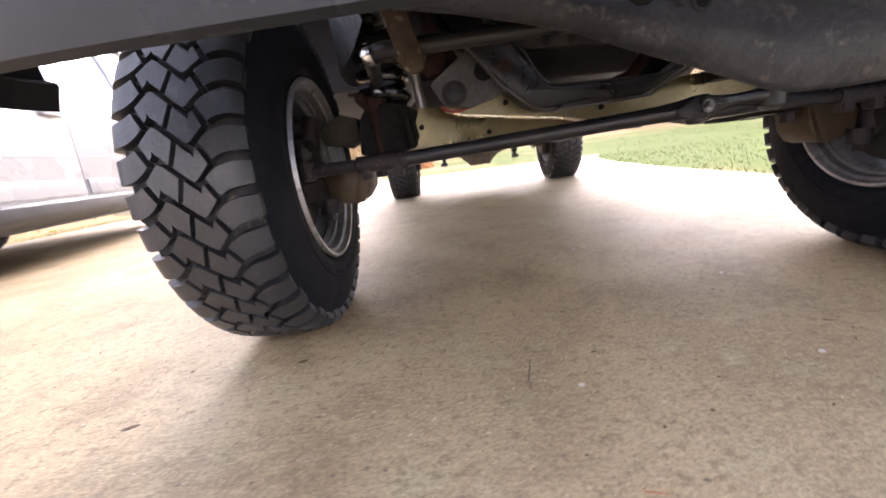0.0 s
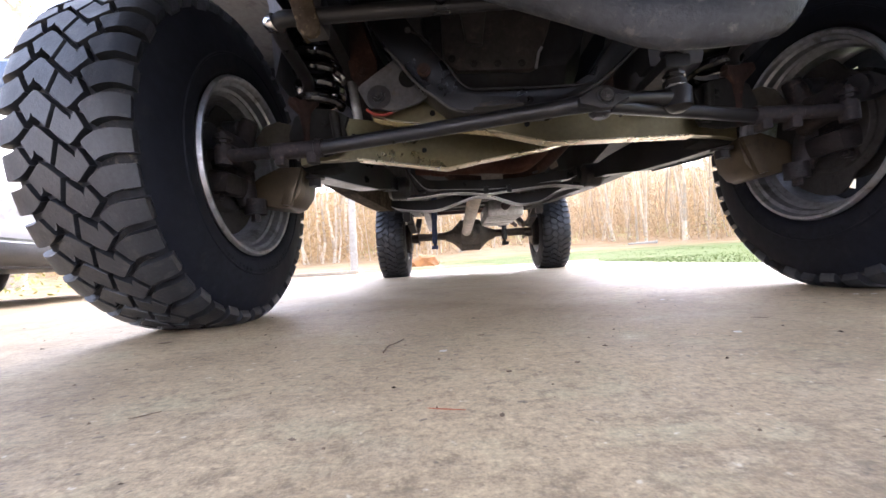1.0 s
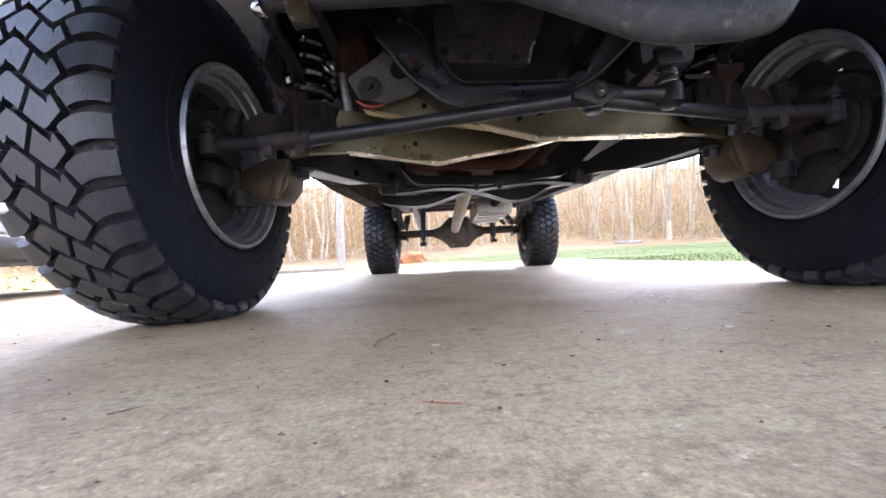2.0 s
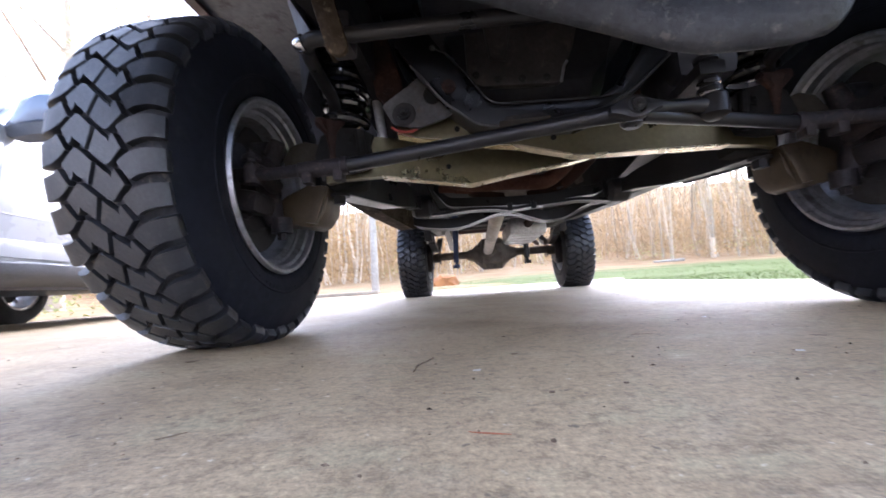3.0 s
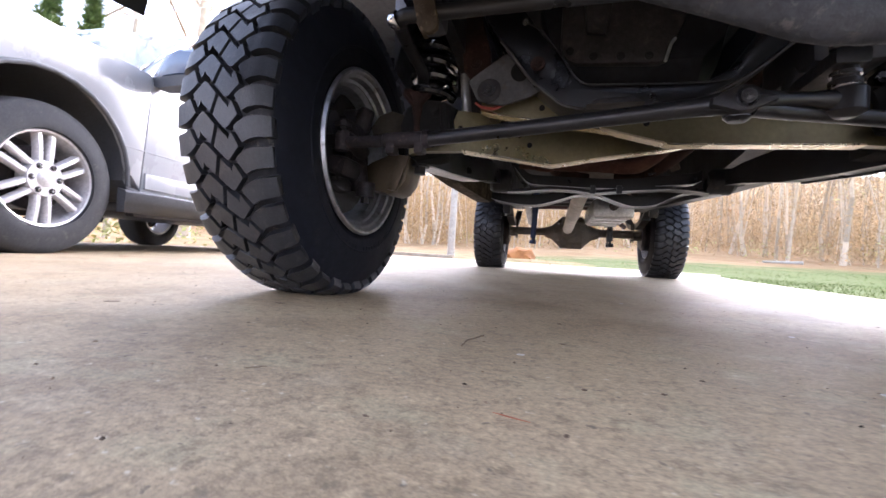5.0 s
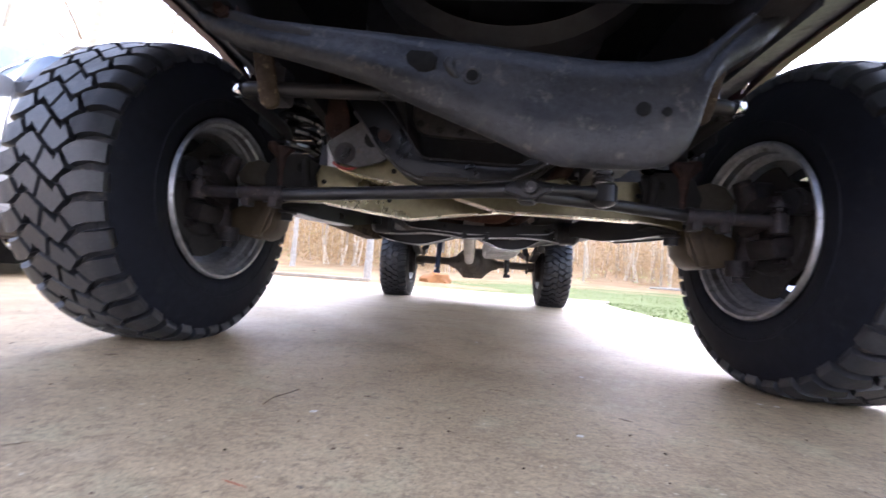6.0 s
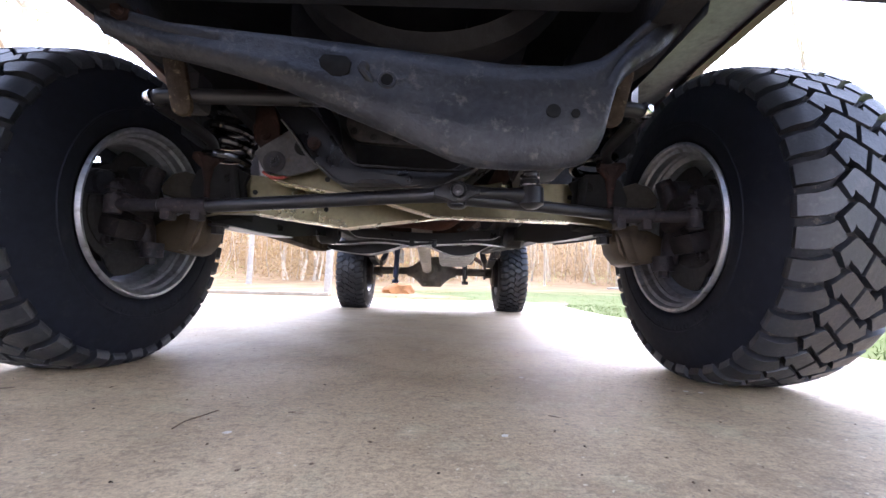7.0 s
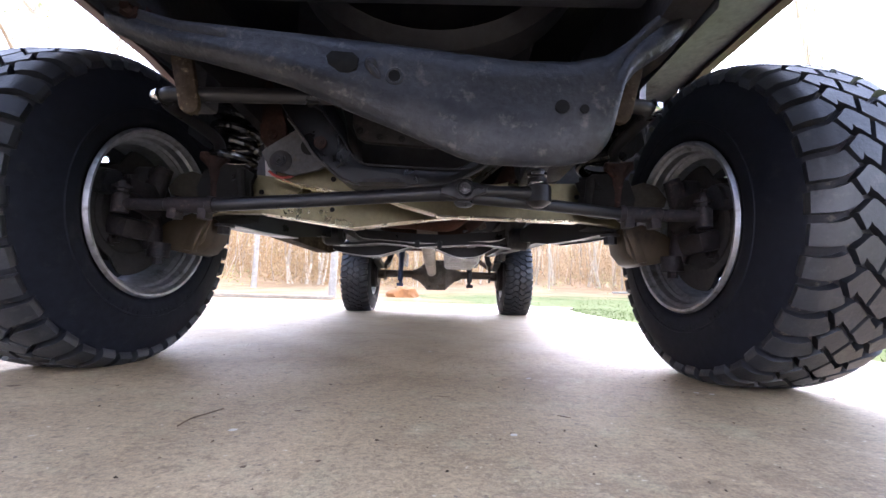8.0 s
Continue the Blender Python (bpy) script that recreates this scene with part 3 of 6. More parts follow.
prism(bm, [(0.245, -0.205), (0.29, -0.205), (0.30, -0.10), (0.325, 0.0), (0.27, 0.02), (0.25, -0.08)], 0.452, 0.478, "z", 0.006)
bolt(bm, (0.269, -0.184, 0.488), 0.014, 0.02, "z")
pit = part("pitman_arm", bm, "worn_black", truck, "black pitman arm with bright ball stud")
bm = bolt(bmesh.new(), (0.269, -0.184, 0.442), 0.0135, 0.016, "z")
lathe(bm, [(-0.010, 0.016), (-0.012, 0.0205), (-0.004, 0.0225), (0.002, 0.019)], 20, pose(0.269, -0.184, 0.425, 0, -90, 0))
part("stud_nut", bm, "worn_bright", pit, "worn bright stud nut")
bm = bmesh.new()
box(bm, (0.33, 0.0, 0.58), (0.13, 0.2, 0.16), (0, 0, 0), 0.03)
tube(bm, [(0.295, -0.02, 0.47), (0.295, -0.02, 0.52)], 0.035, 18)
part("steering_box", bm, "oil_black", truck)

# ---- front crossmember ----
def cross_z(x):
    """Lower and upper edge of the front crossmember at x."""
    lo = [(-0.47, 0.60), (-0.40, 0.570), (-0.321, 0.554), (-0.24, 0.533), (-0.167, 0.512), (-0.086, 0.478), (0.012, 0.440), (0.10, 0.403), (0.14, 0.393), (0.20, 0.391), (0.26, 0.393), (0.305, 0.402), (0.328, 0.424), (0.342, 0.455), (0.350, 0.49), (0.360, 0.527), (0.378, 0.551), (0.426, 0.585), (0.47, 0.63)]
    up = [(-0.47, 0.648), (-0.354, 0.615), (-0.173, 0.601), (0.006, 0.583), (0.185, 0.562), (0.274, 0.562), (0.328, 0.573), (0.364, 0.598), (0.392, 0.627), (0.419, 0.650), (0.47, 0.672)]
    return float(np.interp(x, *zip(*lo))), float(np.interp(x, *zip(*up)))


bm = bmesh.new()
xs = [-0.47 + 0.01 * i for i in range(95)]
rings = []
for x in xs:
    a, b = cross_z(x)
    h = b - a
    mid = a + h * 0.62
    rings.append([(x, -0.386, a + 0.001), (x, -0.394, a), (x, -0.404, a + min(0.010, h * 0.10)), (x, -0.412, a + h * 0.22), (x, -0.414, a + h * 0.45), (x, -0.408, mid), (x, -0.414, mid + h * 0.14), (x, -0.412, b - min(0.012, h * 0.1)), (x, -0.402, b - 0.002), (x, -0.385, b),
                  (x, -0.33, b - 0.001), (x, -0.33, b - 0.007), (x, -0.39, b - 0.008), (x, -0.404, mid), (x, -0.404, a + h * 0.3), (x, -0.396, a + 0.012), (x, -0.386, a + 0.006)])
loft(bm, rings)
cross = part("front_crossmember", bm, "cross_grey", truck, "dusty grey stamped front crossmember", angle=60)
dark_hole(cross, (0.255, -0.4145, 0.479), 0.011)
dark_hole(cross, (0.289, -0.4145, 0.476), 0.007)
# The pressed slot's shade is drawn as a dark plate.
bm = prism(bmesh.new(), [(-0.112, 0.553), (-0.104, 0.562), (-0.070, 0.560), (-0.061, 0.551), (-0.064, 0.533), (-0.076, 0.526), (-0.090, 0.527), (-0.108, 0.541)], -0.4146, -0.4100, "y", 0.0006)
part("slot", bm, "void", cross, "pressed slot with its shade painted dark")
dark_hole(cross, (-0.004, -0.4125, 0.523), 0.010)
bm = bmesh.new()
bmesh.ops.create_uvsphere(bm, u_segments=14, v_segments=8, radius=1, matrix=pose(-0.042, -0.408, 0.545) @ Matrix.Diagonal((0.010, 0.010, 0.011, 1)))
tube(bm, [(-0.044, -0.412, 0.540), (-0.034, -0.414, 0.527), (-0.026, -0.410, 0.518)], [0.006, 0.006, 0.003], 8)
part("stamped_nub", bm, "cross_grey", cross)
bm = tube(bmesh.new(), [(-0.004 + 0.012 * math.cos(t), -0.413, 0.523 + 0.012 * math.sin(t)) for t in (2 * math.pi * k / 16 for k in range(17))], 0.003, 6)
part("hole_rim", bm, "cross_grey", cross)
for c in ((-0.43, -0.40, 0.625), (0.435, -0.40, 0.648)):
    bm = bolt(bmesh.new(), c, 0.016, 0.03)
    part("rusty_bolt", bm, "rust", cross)

# ---- frame rails, inner aprons ----
for s in (-1, 1):
    bm = bmesh.new()
    pts = [(-0.55, 0.64, 0.47), (-0.30, 0.62, 0.47), (-0.14, 0.61, 0.421), (0.0, 0.60, 0.418), (0.12, 0.575, 0.418), (0.28, 0.535, 0.425), (0.42, 0.51, 0.47), (0.75, 0.47, 0.47), (1.6, 0.47, 0.47), (2.3, 0.50, 0.47), (2.65, 0.62, 0.47), (3.3, 0.62, 0.47), (3.9, 0.52, 0.47), (4.2, 0.52, 0.47)]
    loft(bm, [[(s * w, y, z), (s * x, y, z), (s * x, y, z + 0.16), (s * w, y, z + 0.16)] for y, z, x, w in ((y, z, x, 0.41 if x > 0.45 else x - 0.028) for y, z, x in pts)])
    part("frame_rail", bm, "worn_black", truck, "black steel chassis rail")
    bm = bmesh.new()
    rows = []
    for y in [-0.45 + 0.08 * i for i in range(15)]:
        b = 0.095 * math.exp(-((y - 0.03) / 0.16) ** 4)
        rows.append([(s * (0.475 + b), y, 0.62 - 0.6 * b), (s * (0.50 + b * 0.8), y, 0.74), (s * (0.60 + b * 0.2), y, 0.90), (s * 0.74, y, 0.955), (s * 0.93, y, 0.965)])
    loft(bm, rows, closed_ring=False)
    part("inner_apron", bm, "apron", truck, "grey inner wing panel")
    bm = bmesh.new()
    loft(bm, [[(s * 0.915, y, z), (s * 0.945, y, z), (s * 0.945, y, z + 0.06), (s * 0.935, y, z + 0.06), (s * 0.935, y, z + 0.012), (s * 0.915, y, z + 0.012)] for y, z in ((-0.52, 0.86), (-0.40, 0.92), (-0.25, 0.945), (0.0, 0.95), (0.25, 0.945), (0.40, 0.92), (0.52, 0.86))])
    part("arch_lip", bm, "maroon", truck, "maroon turned wheel arch lip")

# ---- springs, sway bar, radius arms ----
for s in (-1, 1):
    bm = bmesh.new()
    n, turns = 210, 7.5
    tube(bm, [(s * 0.482 + 0.052 * math.cos(t), 0.022 + 0.052 * math.sin(t), 0.515 + 0.285 * k / n) for k, t in ((k, s * 2 * math.pi * turns * k / n) for k in range(n + 1))], 0.0120, 10)
    part("coil_spring", bm, "coil", truck, "black front coil spring")
    bm = bmesh.new()
    tube(bm, [(s * 0.478, 0.060, 0.46), (s * 0.478, 0.040, 0.505)], [0.030, 0.045], 24)
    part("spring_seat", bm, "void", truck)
    bm = bmesh.new()
    tube(bm, [(s * 0.478, 0.022, 0.80), (s * 0.478, 0.022, 0.83)], [0.075, 0.07], 24)
    part("spring_seat", bm, "oil_black", truck)
    bm = bmesh.new()
    tube(bm, smooth_path([(s * 0.455, -0.28, 0.540), (s * 0.464, -0.25, 0.541), (s * 0.476, -0.16, 0.548), (s * 0.484, -0.07, 0.549), (s * 0.494, -0.03, 0.542), (s * 0.508, -0.012, 0.528)]), 0.0135, 12)
    part("sway_bar_arm", bm, "black_steel", truck, "black sway bar arm")
    bm = bmesh.new()
    prism(bm, [(s * 0.412, 0.522), (s * 0.409, 0.512), (s * 0.401, 0.505), (s * 0.392, 0.502), (s * 0.382, 0.504), (s * 0.375, 0.511), (s * 0.374, 0.522), (s * 0.382, 0.555), (s * 0.393, 0.600), (s * 0.404, 0.66), (s * 0.442, 0.66), (s * 0.433, 0.60), (s * 0.421, 0.555)], -0.310, -0.298, "y", 0.004)
    tube(bm, [(s * 0.412, -0.298, 0.53), (s * 0.414, -0.25, 0.53)], 0.006, 8)
    part("sway_bar_bracket", bm, "tan_rust", truck, "tan rusted sway bar bracket")
    bm = bmesh.new()
    box(bm, (s * 0.396, -0.272, 0.56), (0.050, 0.05, 0.070), (0, 0, 0), 0.012)
    part("bushing_block", bm, "oil_black", truck)
    bm = tube(bmesh.new(), [(s * 0.512, -0.012, 0.518), (s * 0.512, -0.012, 0.496), (s * 0.511, -0.008, 0.45), (s * 0.508, -0.004, 0.39)], [0.022, 0.016, 0.010, 0.012], 12)
    for d in (-0.018, 0.018):
        tube(bm, [(s * 0.512, -0.014, 0.488), (s * 0.512 + d * 1.6, -0.02, 0.520)], [0.010, 0.011], 8)
    tube(bm, [(s * 0.480, -0.018, 0.518), (s * 0.546, -0.012, 0.522)], 0.013, 12)
    part("sway_bar_link", bm, "rust", truck, "dark rusty sway bar link")
    # radius arm: a deep stamped channel; the left flange's lit look is painted pale
    bm = bmesh.new()
    loft(bm, [[(s * x, y, b), (s * (x - 0.05), y, b), (s * (x - 0.05), y, t), (s * x, y, t)] for x, y, b, t in ((0.555, 0.09, 0.362, 0.46), (0.51, 0.17, 0.356, 0.455), (0.455, 0.29, 0.358, 0.452), (0.43, 0.45, 0.385, 0.448), (0.42, 0.58, 0.40, 0.44))])
    arm = part("radius_arm", bm, "black_steel", truck, "black steel radius arm")
    bm = bmesh.new()
    loft(bm, [[(s * (x + 0.004), y, b - 0.004), (s * (x - (0.054 if s < 0 else 0.006)), y, b - 0.004), (s * (x - (0.054 if s < 0 else 0.006)), y, b - 0.0005), (s * (x + 0.004), y, b - 0.0005)] for x, y, b in ((0.555, 0.10, 0.362), (0.51, 0.17, 0.356), (0.455, 0.29, 0.358))])
    part("lower_flange", bm, "silver" if s < 0 else "worn_black", arm)
    bm = tube(bmesh.new(), [(s * 0.53, 0.085, 0.335), (s * 0.53, 0.085, 0.385)], 0.017, 6)
    tube(bm, [(s * 0.53, 0.085, 0.355), (s * 0.53, 0.085, 0.362)], 0.026, 18)
    part("arm_bolt", bm, "worn_black", arm)
    bm = bmesh.new()
    # On the right this stands for the chassis rail's lower edge.
    loft(bm, [[(s * x, y, b), (s * (x - 0.06), y, b), (s * (x - 0.06), y, t), (s * x, y, t)] for x, y, b, t in (((0.60, 0.22, 0.40, 0.47), (0.56, 0.5, 0.375, 0.47), (0.51, 0.83, 0.36, 0.47), (0.49, 0.95, 0.39, 0.48)) if s < 0 else ((0.61, 0.30, 0.445, 0.50), (0.58, 0.68, 0.434, 0.50), (0.53, 1.03, 0.433, 0.50), (0.49, 1.73, 0.468, 0.52)))])
    part("drop_bracket", bm, "tan_rust" if s < 0 else "oil_black", truck, "brown rusty drop bracket" if s < 0 else "black lower edge of the chassis rail")
    bm = bmesh.new()
    m = pose(0, 0.60, 0.415)
    lathe(bm, [(s * 0.33, 0.01), (s * 0.33, 0.030), (s * 0.345, 0.044), (s * 0.40, 0.046), (s * 0.413, 0.036), (s * 0.413, 0.01)], 24, m)
    part("arm_bushing", bm, "worn_black", truck, "dark rounded bushing can")
bm = tube(bmesh.new(), smooth_path([(-0.458, -0.275, 0.5419), (-0.445, -0.29, 0.5465), (-0.40, -0.292, 0.5465), (-0.2, -0.292, 0.5469), (0, -0.292, 0.5469), (0.2, -0.292, 0.5465), (0.40, -0.292, 0.5439), (0.445, -0.29, 0.5419), (0.458, -0.275, 0.5389)]), 0.0138, 14)
part("sway_bar", bm, "black_steel", truck, "glossy black sway bar")
# Bright end caps: sky reflected in the black bar, put into their colour.
for s in (-1, 1):
    bm = bmesh.new()
    tube(bm, [(s * 0.474, -0.284, 0.539), (s * 0.472, -0.285, 0.5395), (s * 0.466, -0.287, 0.541), (s * 0.455, -0.290, 0.543)], [0.005, 0.011, 0.0155, 0.0158], 16)
    part("bar_end", bm, "chrome", truck)

# ---- pivot bracket, engine crossmember, oil pan ----
bm = bmesh.new()
prism(bm, [(-0.371, 0.519), (-0.366, 0.526), (-0.284, 0.581), (-0.276, 0.581), (-0.222, 0.505), (-0.205, 0.494), (-0.230, 0.478), (-0.290, 0.462), (-0.345, 0.474), (-0.352, 0.482)], -0.066, -0.056, "y", 0.002)
pl = part("pivot_bracket", bm, "grey_plate", truck, "grey steel axle pivot bracket")
dark_hole(pl, (-0.254, -0.068, 0.534), 0.021)
bm = tube(bmesh.new(), [(-0.322, -0.058, 0.496), (-0.322, -0.068, 0.496), (-0.322, -0.0705, 0.496)], [0.027, 0.027, 0.021], 28)
part("bushing_sleeve", bm, "shield", pl, "dark stained bushing sleeve")
bm = bolt(bmesh.new(), (-0.322, -0.074, 0.496), 0.010, 0.014)
part("pivot_bolt", bm, "worn_black", pl)
bm = tube(bmesh.new(), [(-0.318 + 0.052 * math.cos(t), -0.052, 0.512 + 0.052 * math.sin(t)) for t in (math.pi * (1.25 + 0.5 * k / 12) for k in range(13))], 0.0035, 8)
part("bushing", bm, "red", pl, "red polyurethane bushing edge")
bm = bmesh.new()
prism(bm, [(-0.36, 0.72), (-0.330, 0.64), (-0.294, 0.588), (-0.273, 0.563), (-0.227, 0.502), (-0.196, 0.474), (-0.166, 0.449), (-0.139, 0.438), (-0.089, 0.433), (0.07, 0.437), (0.10, 0.448), (0.166, 0.485), (0.25, 0.555), (0.30, 0.62), (0.33, 0.72),
           (0.26, 0.72), (0.235, 0.63), (0.19, 0.565), (0.145, 0.505), (0.10, 0.478), (-0.10, 0.482), (-0.125, 0.489), (-0.165, 0.545), (-0.214, 0.604), (-0.25, 0.66), (-0.28, 0.72)], -0.10, 0.06, "y", 0.010)
ec = part("engine_crossmember", bm, "chassis_black", truck, "black stamped engine crossmember")
# Edges paler than the black member; their highlight is put into the colour.
bm = tube(bmesh.new(), smooth_path([(-0.296, -0.103, 0.587), (-0.275, -0.103, 0.562), (-0.229, -0.103, 0.50), (-0.198, -0.103, 0.473), (-0.167, -0.103, 0.447), (-0.139, -0.103, 0.436), (-0.10, -0.103, 0.432), (0.07, -0.103, 0.436), (0.10, -0.103, 0.447), (0.17, -0.103, 0.484), (0.252, -0.103, 0.553)]), 0.0030, 8)
part("rolled_edge", bm, "grey_plate", ec)
bm = tube(bmesh.new(), smooth_path([(-0.239, -0.104, 0.620), (-0.209, -0.104, 0.599), (-0.171, -0.104, 0.550), (-0.128, -0.104, 0.490), (-0.064, -0.104, 0.480), (0.123, -0.104, 0.476), (0.158, -0.104, 0.50)]), 0.0020, 8)
part("rolled_edge", bm, "worn_black", ec)
bm = bolt(bmesh.new(), (-0.245, -0.106, 0.622), 0.0045, 0.010)
part("crossmember_bolt", bm, "grey_plate", ec)
bm = bolt(bmesh.new(), (-0.215, -0.108, 0.53), 0.010, 0.012)
part("crossmember_bolt", bm, "rust", ec)
bm = bmesh.new()
prism(bm, [(-0.115, 0.430), (-0.10, 0.440), (-0.03, 0.442), (-0.01, 0.432)], -0.135, -0.098, "y", 0.002)
part("flange_tab", bm, "worn_black", ec)
bm = bmesh.new()
loft(bm, [[(-0.24, y, 0.80), (-0.19, y, zb + 0.05), (-0.15, y, zb), (0.13, y, zb), (0.17, y, zb + 0.05), (0.22, y, 0.80)] for y, zb in ((0.02, 0.58), (0.06, 0.53), (0.10, 0.515), (0.40, 0.515), (0.46, 0.56))])
part("oil_pan", bm, "oil_black", truck, "oily black engine oil pan")
bm = bmesh.new()
box(bm, (0, 0.2, 0.95), (0.55, 0.75, 0.45), (0, 0, 0), 0.05)
tube(bm, [(0.05, -0.2, 0.78), (0.05, -0.12, 0.78)], 0.08, 24)
part("engine_block", bm, "oil_black", truck)
for s in (-1, 1):
    bm = tube(bmesh.new(), smooth_path([(s * 0.27, 0.0, 0.80), (s * 0.30, 0.08, 0.66), (s * 0.28, 0.25, 0.58), (s * 0.22, 0.45, 0.50), (s * 0.16, 0.62, 0.46), (0.06 * s, 0.70, 0.445)]), 0.028, 12)
    part("exhaust_pipe", bm, "rust", truck, "rust-brown exhaust pipe")
bm = bmesh.new()
prism(bm, [(-0.440, 0.72), (-0.400, 0.62), (-0.392, 0.562), (-0.374, 0.540), (-0.340, 0.548), (-0.326, 0.570), (-0.330, 0.605), (-0.350, 0.668), (-0.358, 0.72)], -0.035, -0.012, "y", 0.006)
bolt(bm, (-0.362, -0.038, 0.575), 0.009, 0.012)
part("mount_arm", bm, "rust", truck, "brown rusty mount arm")
bm = bmesh.new()
prism(bm, [(-0.172, 0.72), (-0.172, 0.622), (-0.158, 0.590), (-0.138, 0.578), (0.040, 0.568), (0.056, 0.574), (0.062, 0.602), (0.088, 0.660), (0.104, 0.72)], 0.004, 0.03, "y", 0.008)
prism(bm, [(-0.125, 0.72), (-0.115, 0.640), (-0.075, 0.632), (-0.060, 0.72)], -0.012, 0.006, "y", 0.006)
cover = part("timing_cover", bm, "engine_cast", truck, "oil-stained cast engine front cover")
for x, z in ((-0.150, 0.606), (-0.098, 0.590), (-0.040, 0.586), (0.018, 0.583)):
    part("cover_bolt", bolt(bmesh.new(), (x, 0.002, z), 0.006, 0.008), "worn_black", cover)
# Pale bead that draws the glint on the cover's right edge.
bm = tube(bmesh.new(), smooth_path([(0.050, -0.002, 0.566), (0.052, -0.002, 0.574), (0.056, -0.003, 0.590), (0.060, -0.002, 0.604), (0.068, -0.002, 0.616)]), 0.0036, 8)
part("edge_glint", bm, "silver", cover, "bright glint drawn along the cover edge")
bm = bmesh.new()
lathe(bm, [(-0.30, 0.30), (-0.28, 0.33), (-0.20, 0.33), (-0.18, 0.30)], 48, pose(0.05, 0, 0.98, 0, 0, 90))
part("fan_shroud", bm, "oil_black", truck, "black curved fan shroud")
bm = bmesh.new()
box(bm, (0, -0.40, 0.92), (0.8, 0.05, 0.5), (0, 0, 0), 0.01)
part("radiator", bm, "oil_black", truck)

# Added tube for the pale strip by the coil; not a known part.
bm = tube(bmesh.new(), [(-0.395, 0.055, 0.455), (-0.396, 0.055, 0.465), (-0.410, 0.055, 0.585), (-0.411, 0.055, 0.60)], [0.010, 0.0125, 0.0125, 0.010], 16)
part("pale_strip_tube", bm, "silver", truck, "pale tube added for a bright strip beside the coil")

# ---- transmission, crossbars, driveline ----
bm = bmesh.new()
loft(bm, [[(w * math.cos(t), y, zc + h * math.sin(t)) for t in (2 * math.pi * k / 16 for k in range(16))] for y, w, h, zc in ((0.46, 0.20, 0.18, 0.66), (0.62, 0.19, 0.16, 0.64), (0.80, 0.15, 0.13, 0.60), (1.05, 0.12, 0.10, 0.57), (1.20, 0.07, 0.07, 0.53))])
part("transmission", bm, "cast", truck, "dark gearbox casing")
M["alu_dull"] = mat("dull_stained_aluminium", (0.20, 0.175, 0.150), (0.13, 0.108, 0.092), 0.55, 0.4, 12, 90, 0.3, col3=(0.085, 0.062, 0.050), spec=0.3)
bm = bmesh.new()
box(bm, (0.02, 0.79, 0.492), (0.34, 0.36, 0.008), (0, 0, 0), 0.002)
box(bm, (0.02, 0.79, 0.476), (0.27, 0.30, 0.034), (0, 0, 0), 0.010)
pan = part("gearbox_pan", bm, "alu_dull", truck, "stained aluminium gearbox pan")
for k in range(5):
    for y in (0.618, 0.962):
        part("pan_bolt", bolt(bmesh.new(), (-0.12 + 0.07 * k, y, 0.487), 0.006, 0.010, "z"), "worn_black", pan)
bm = bmesh.new()
prism(bm, [(0.168, 0.560), (0.235, 0.560), (0.228, 0.500), (0.240, 0.452), (0.214, 0.440), (0.196, 0.470), (0.176, 0.488)], 0.560, 0.568, "y", 0.002)
prism(bm, [(0.110, 0.500), (0.160, 0.520), (0.176, 0.486), (0.128, 0.470)], 0.575, 0.610, "y", 0.004)
bolt(bm, (0.205, 0.556, 0.515), 0.007, 0.012)
part("mount_bracket", bm, "alu_dull", truck, "stained bare metal gearbox bracket")
bm = tube(bmesh.new(), smooth_path([(0.150, 0.52, 0.58), (0.158, 0.525, 0.53), (0.176, 0.53, 0.49), (0.186, 0.56, 0.455), (0.15, 0.60, 0.44)]), 0.005, 8)
part("hose", bm, "oil_black", truck)
for x0, x1, z in ((-0.24, -0.16, 0.462), (-0.30, -0.20, 0.470)):
    bm = tube(bmesh.new(), [(x0, 0.56, z), ((x0 + x1) / 2, 0.555, z - 0.006), (x1, 0.56, z + 0.004)], 0.017, 12)
    part("pipe_flange", bm, "pipe_rust", truck)
for x in (-0.035, 0.055):
    bm = box(bmesh.new(), (x, 0.598, 0.384), (0.020, 0.014, 0.030), (0, 0, 0), 0.004)
    part("bar_clip", bm, "oil_black", truck)


def channel(name, pts, y0, y1, h, label):
    """A pressed cross channel; the highlight on its lower lip is a bright strip."""
    pts = smooth_path([(x, 0, z) for x, z in pts], 4)
    ob = part(name, loft(bmesh.new(), [[(p.x, y0, p.z), (p.x, y0, p.z + h), (p.x, y1, p.z + h), (p.x, y1, p.z)] for p in pts]), "black_steel", truck, label, angle=40)
    lip = loft(bmesh.new(), [[(p.x, y0 - 0.002, p.z - 0.0012), (p.x, y0 - 0.002, p.z + 0.001), (p.x, y0 + 0.0006, p.z + 0.001), (p.x, y0 + 0.0006, p.z - 0.0012)] for p in pts])
    part("channel_lip", lip, "silver", ob)


channel("cross_bar", [(-0.40, 0.385), (-0.377, 0.374), (-0.29, 0.374), (-0.191, 0.383), (-0.095, 0.379), (-0.039, 0.371), (0.03, 0.376), (0.115, 0.382), (0.225, 0.388), (0.312, 0.380), (0.377, 0.371), (0.40, 0.385)], 0.60, 0.66, 0.012, "glossy black pressed cross bar")
channel("cross_bar", [(-0.325, 0.470), (-0.308, 0.448), (-0.272, 0.409), (-0.225, 0.400), (-0.179, 0.398), (-0.06, 0.391), (0.03, 0.389), (0.115, 0.391), (0.20, 0.401), (0.291, 0.408), (0.32, 0.42)], 0.605, 0.65, 0.037, "glossy black pressed cross bar")
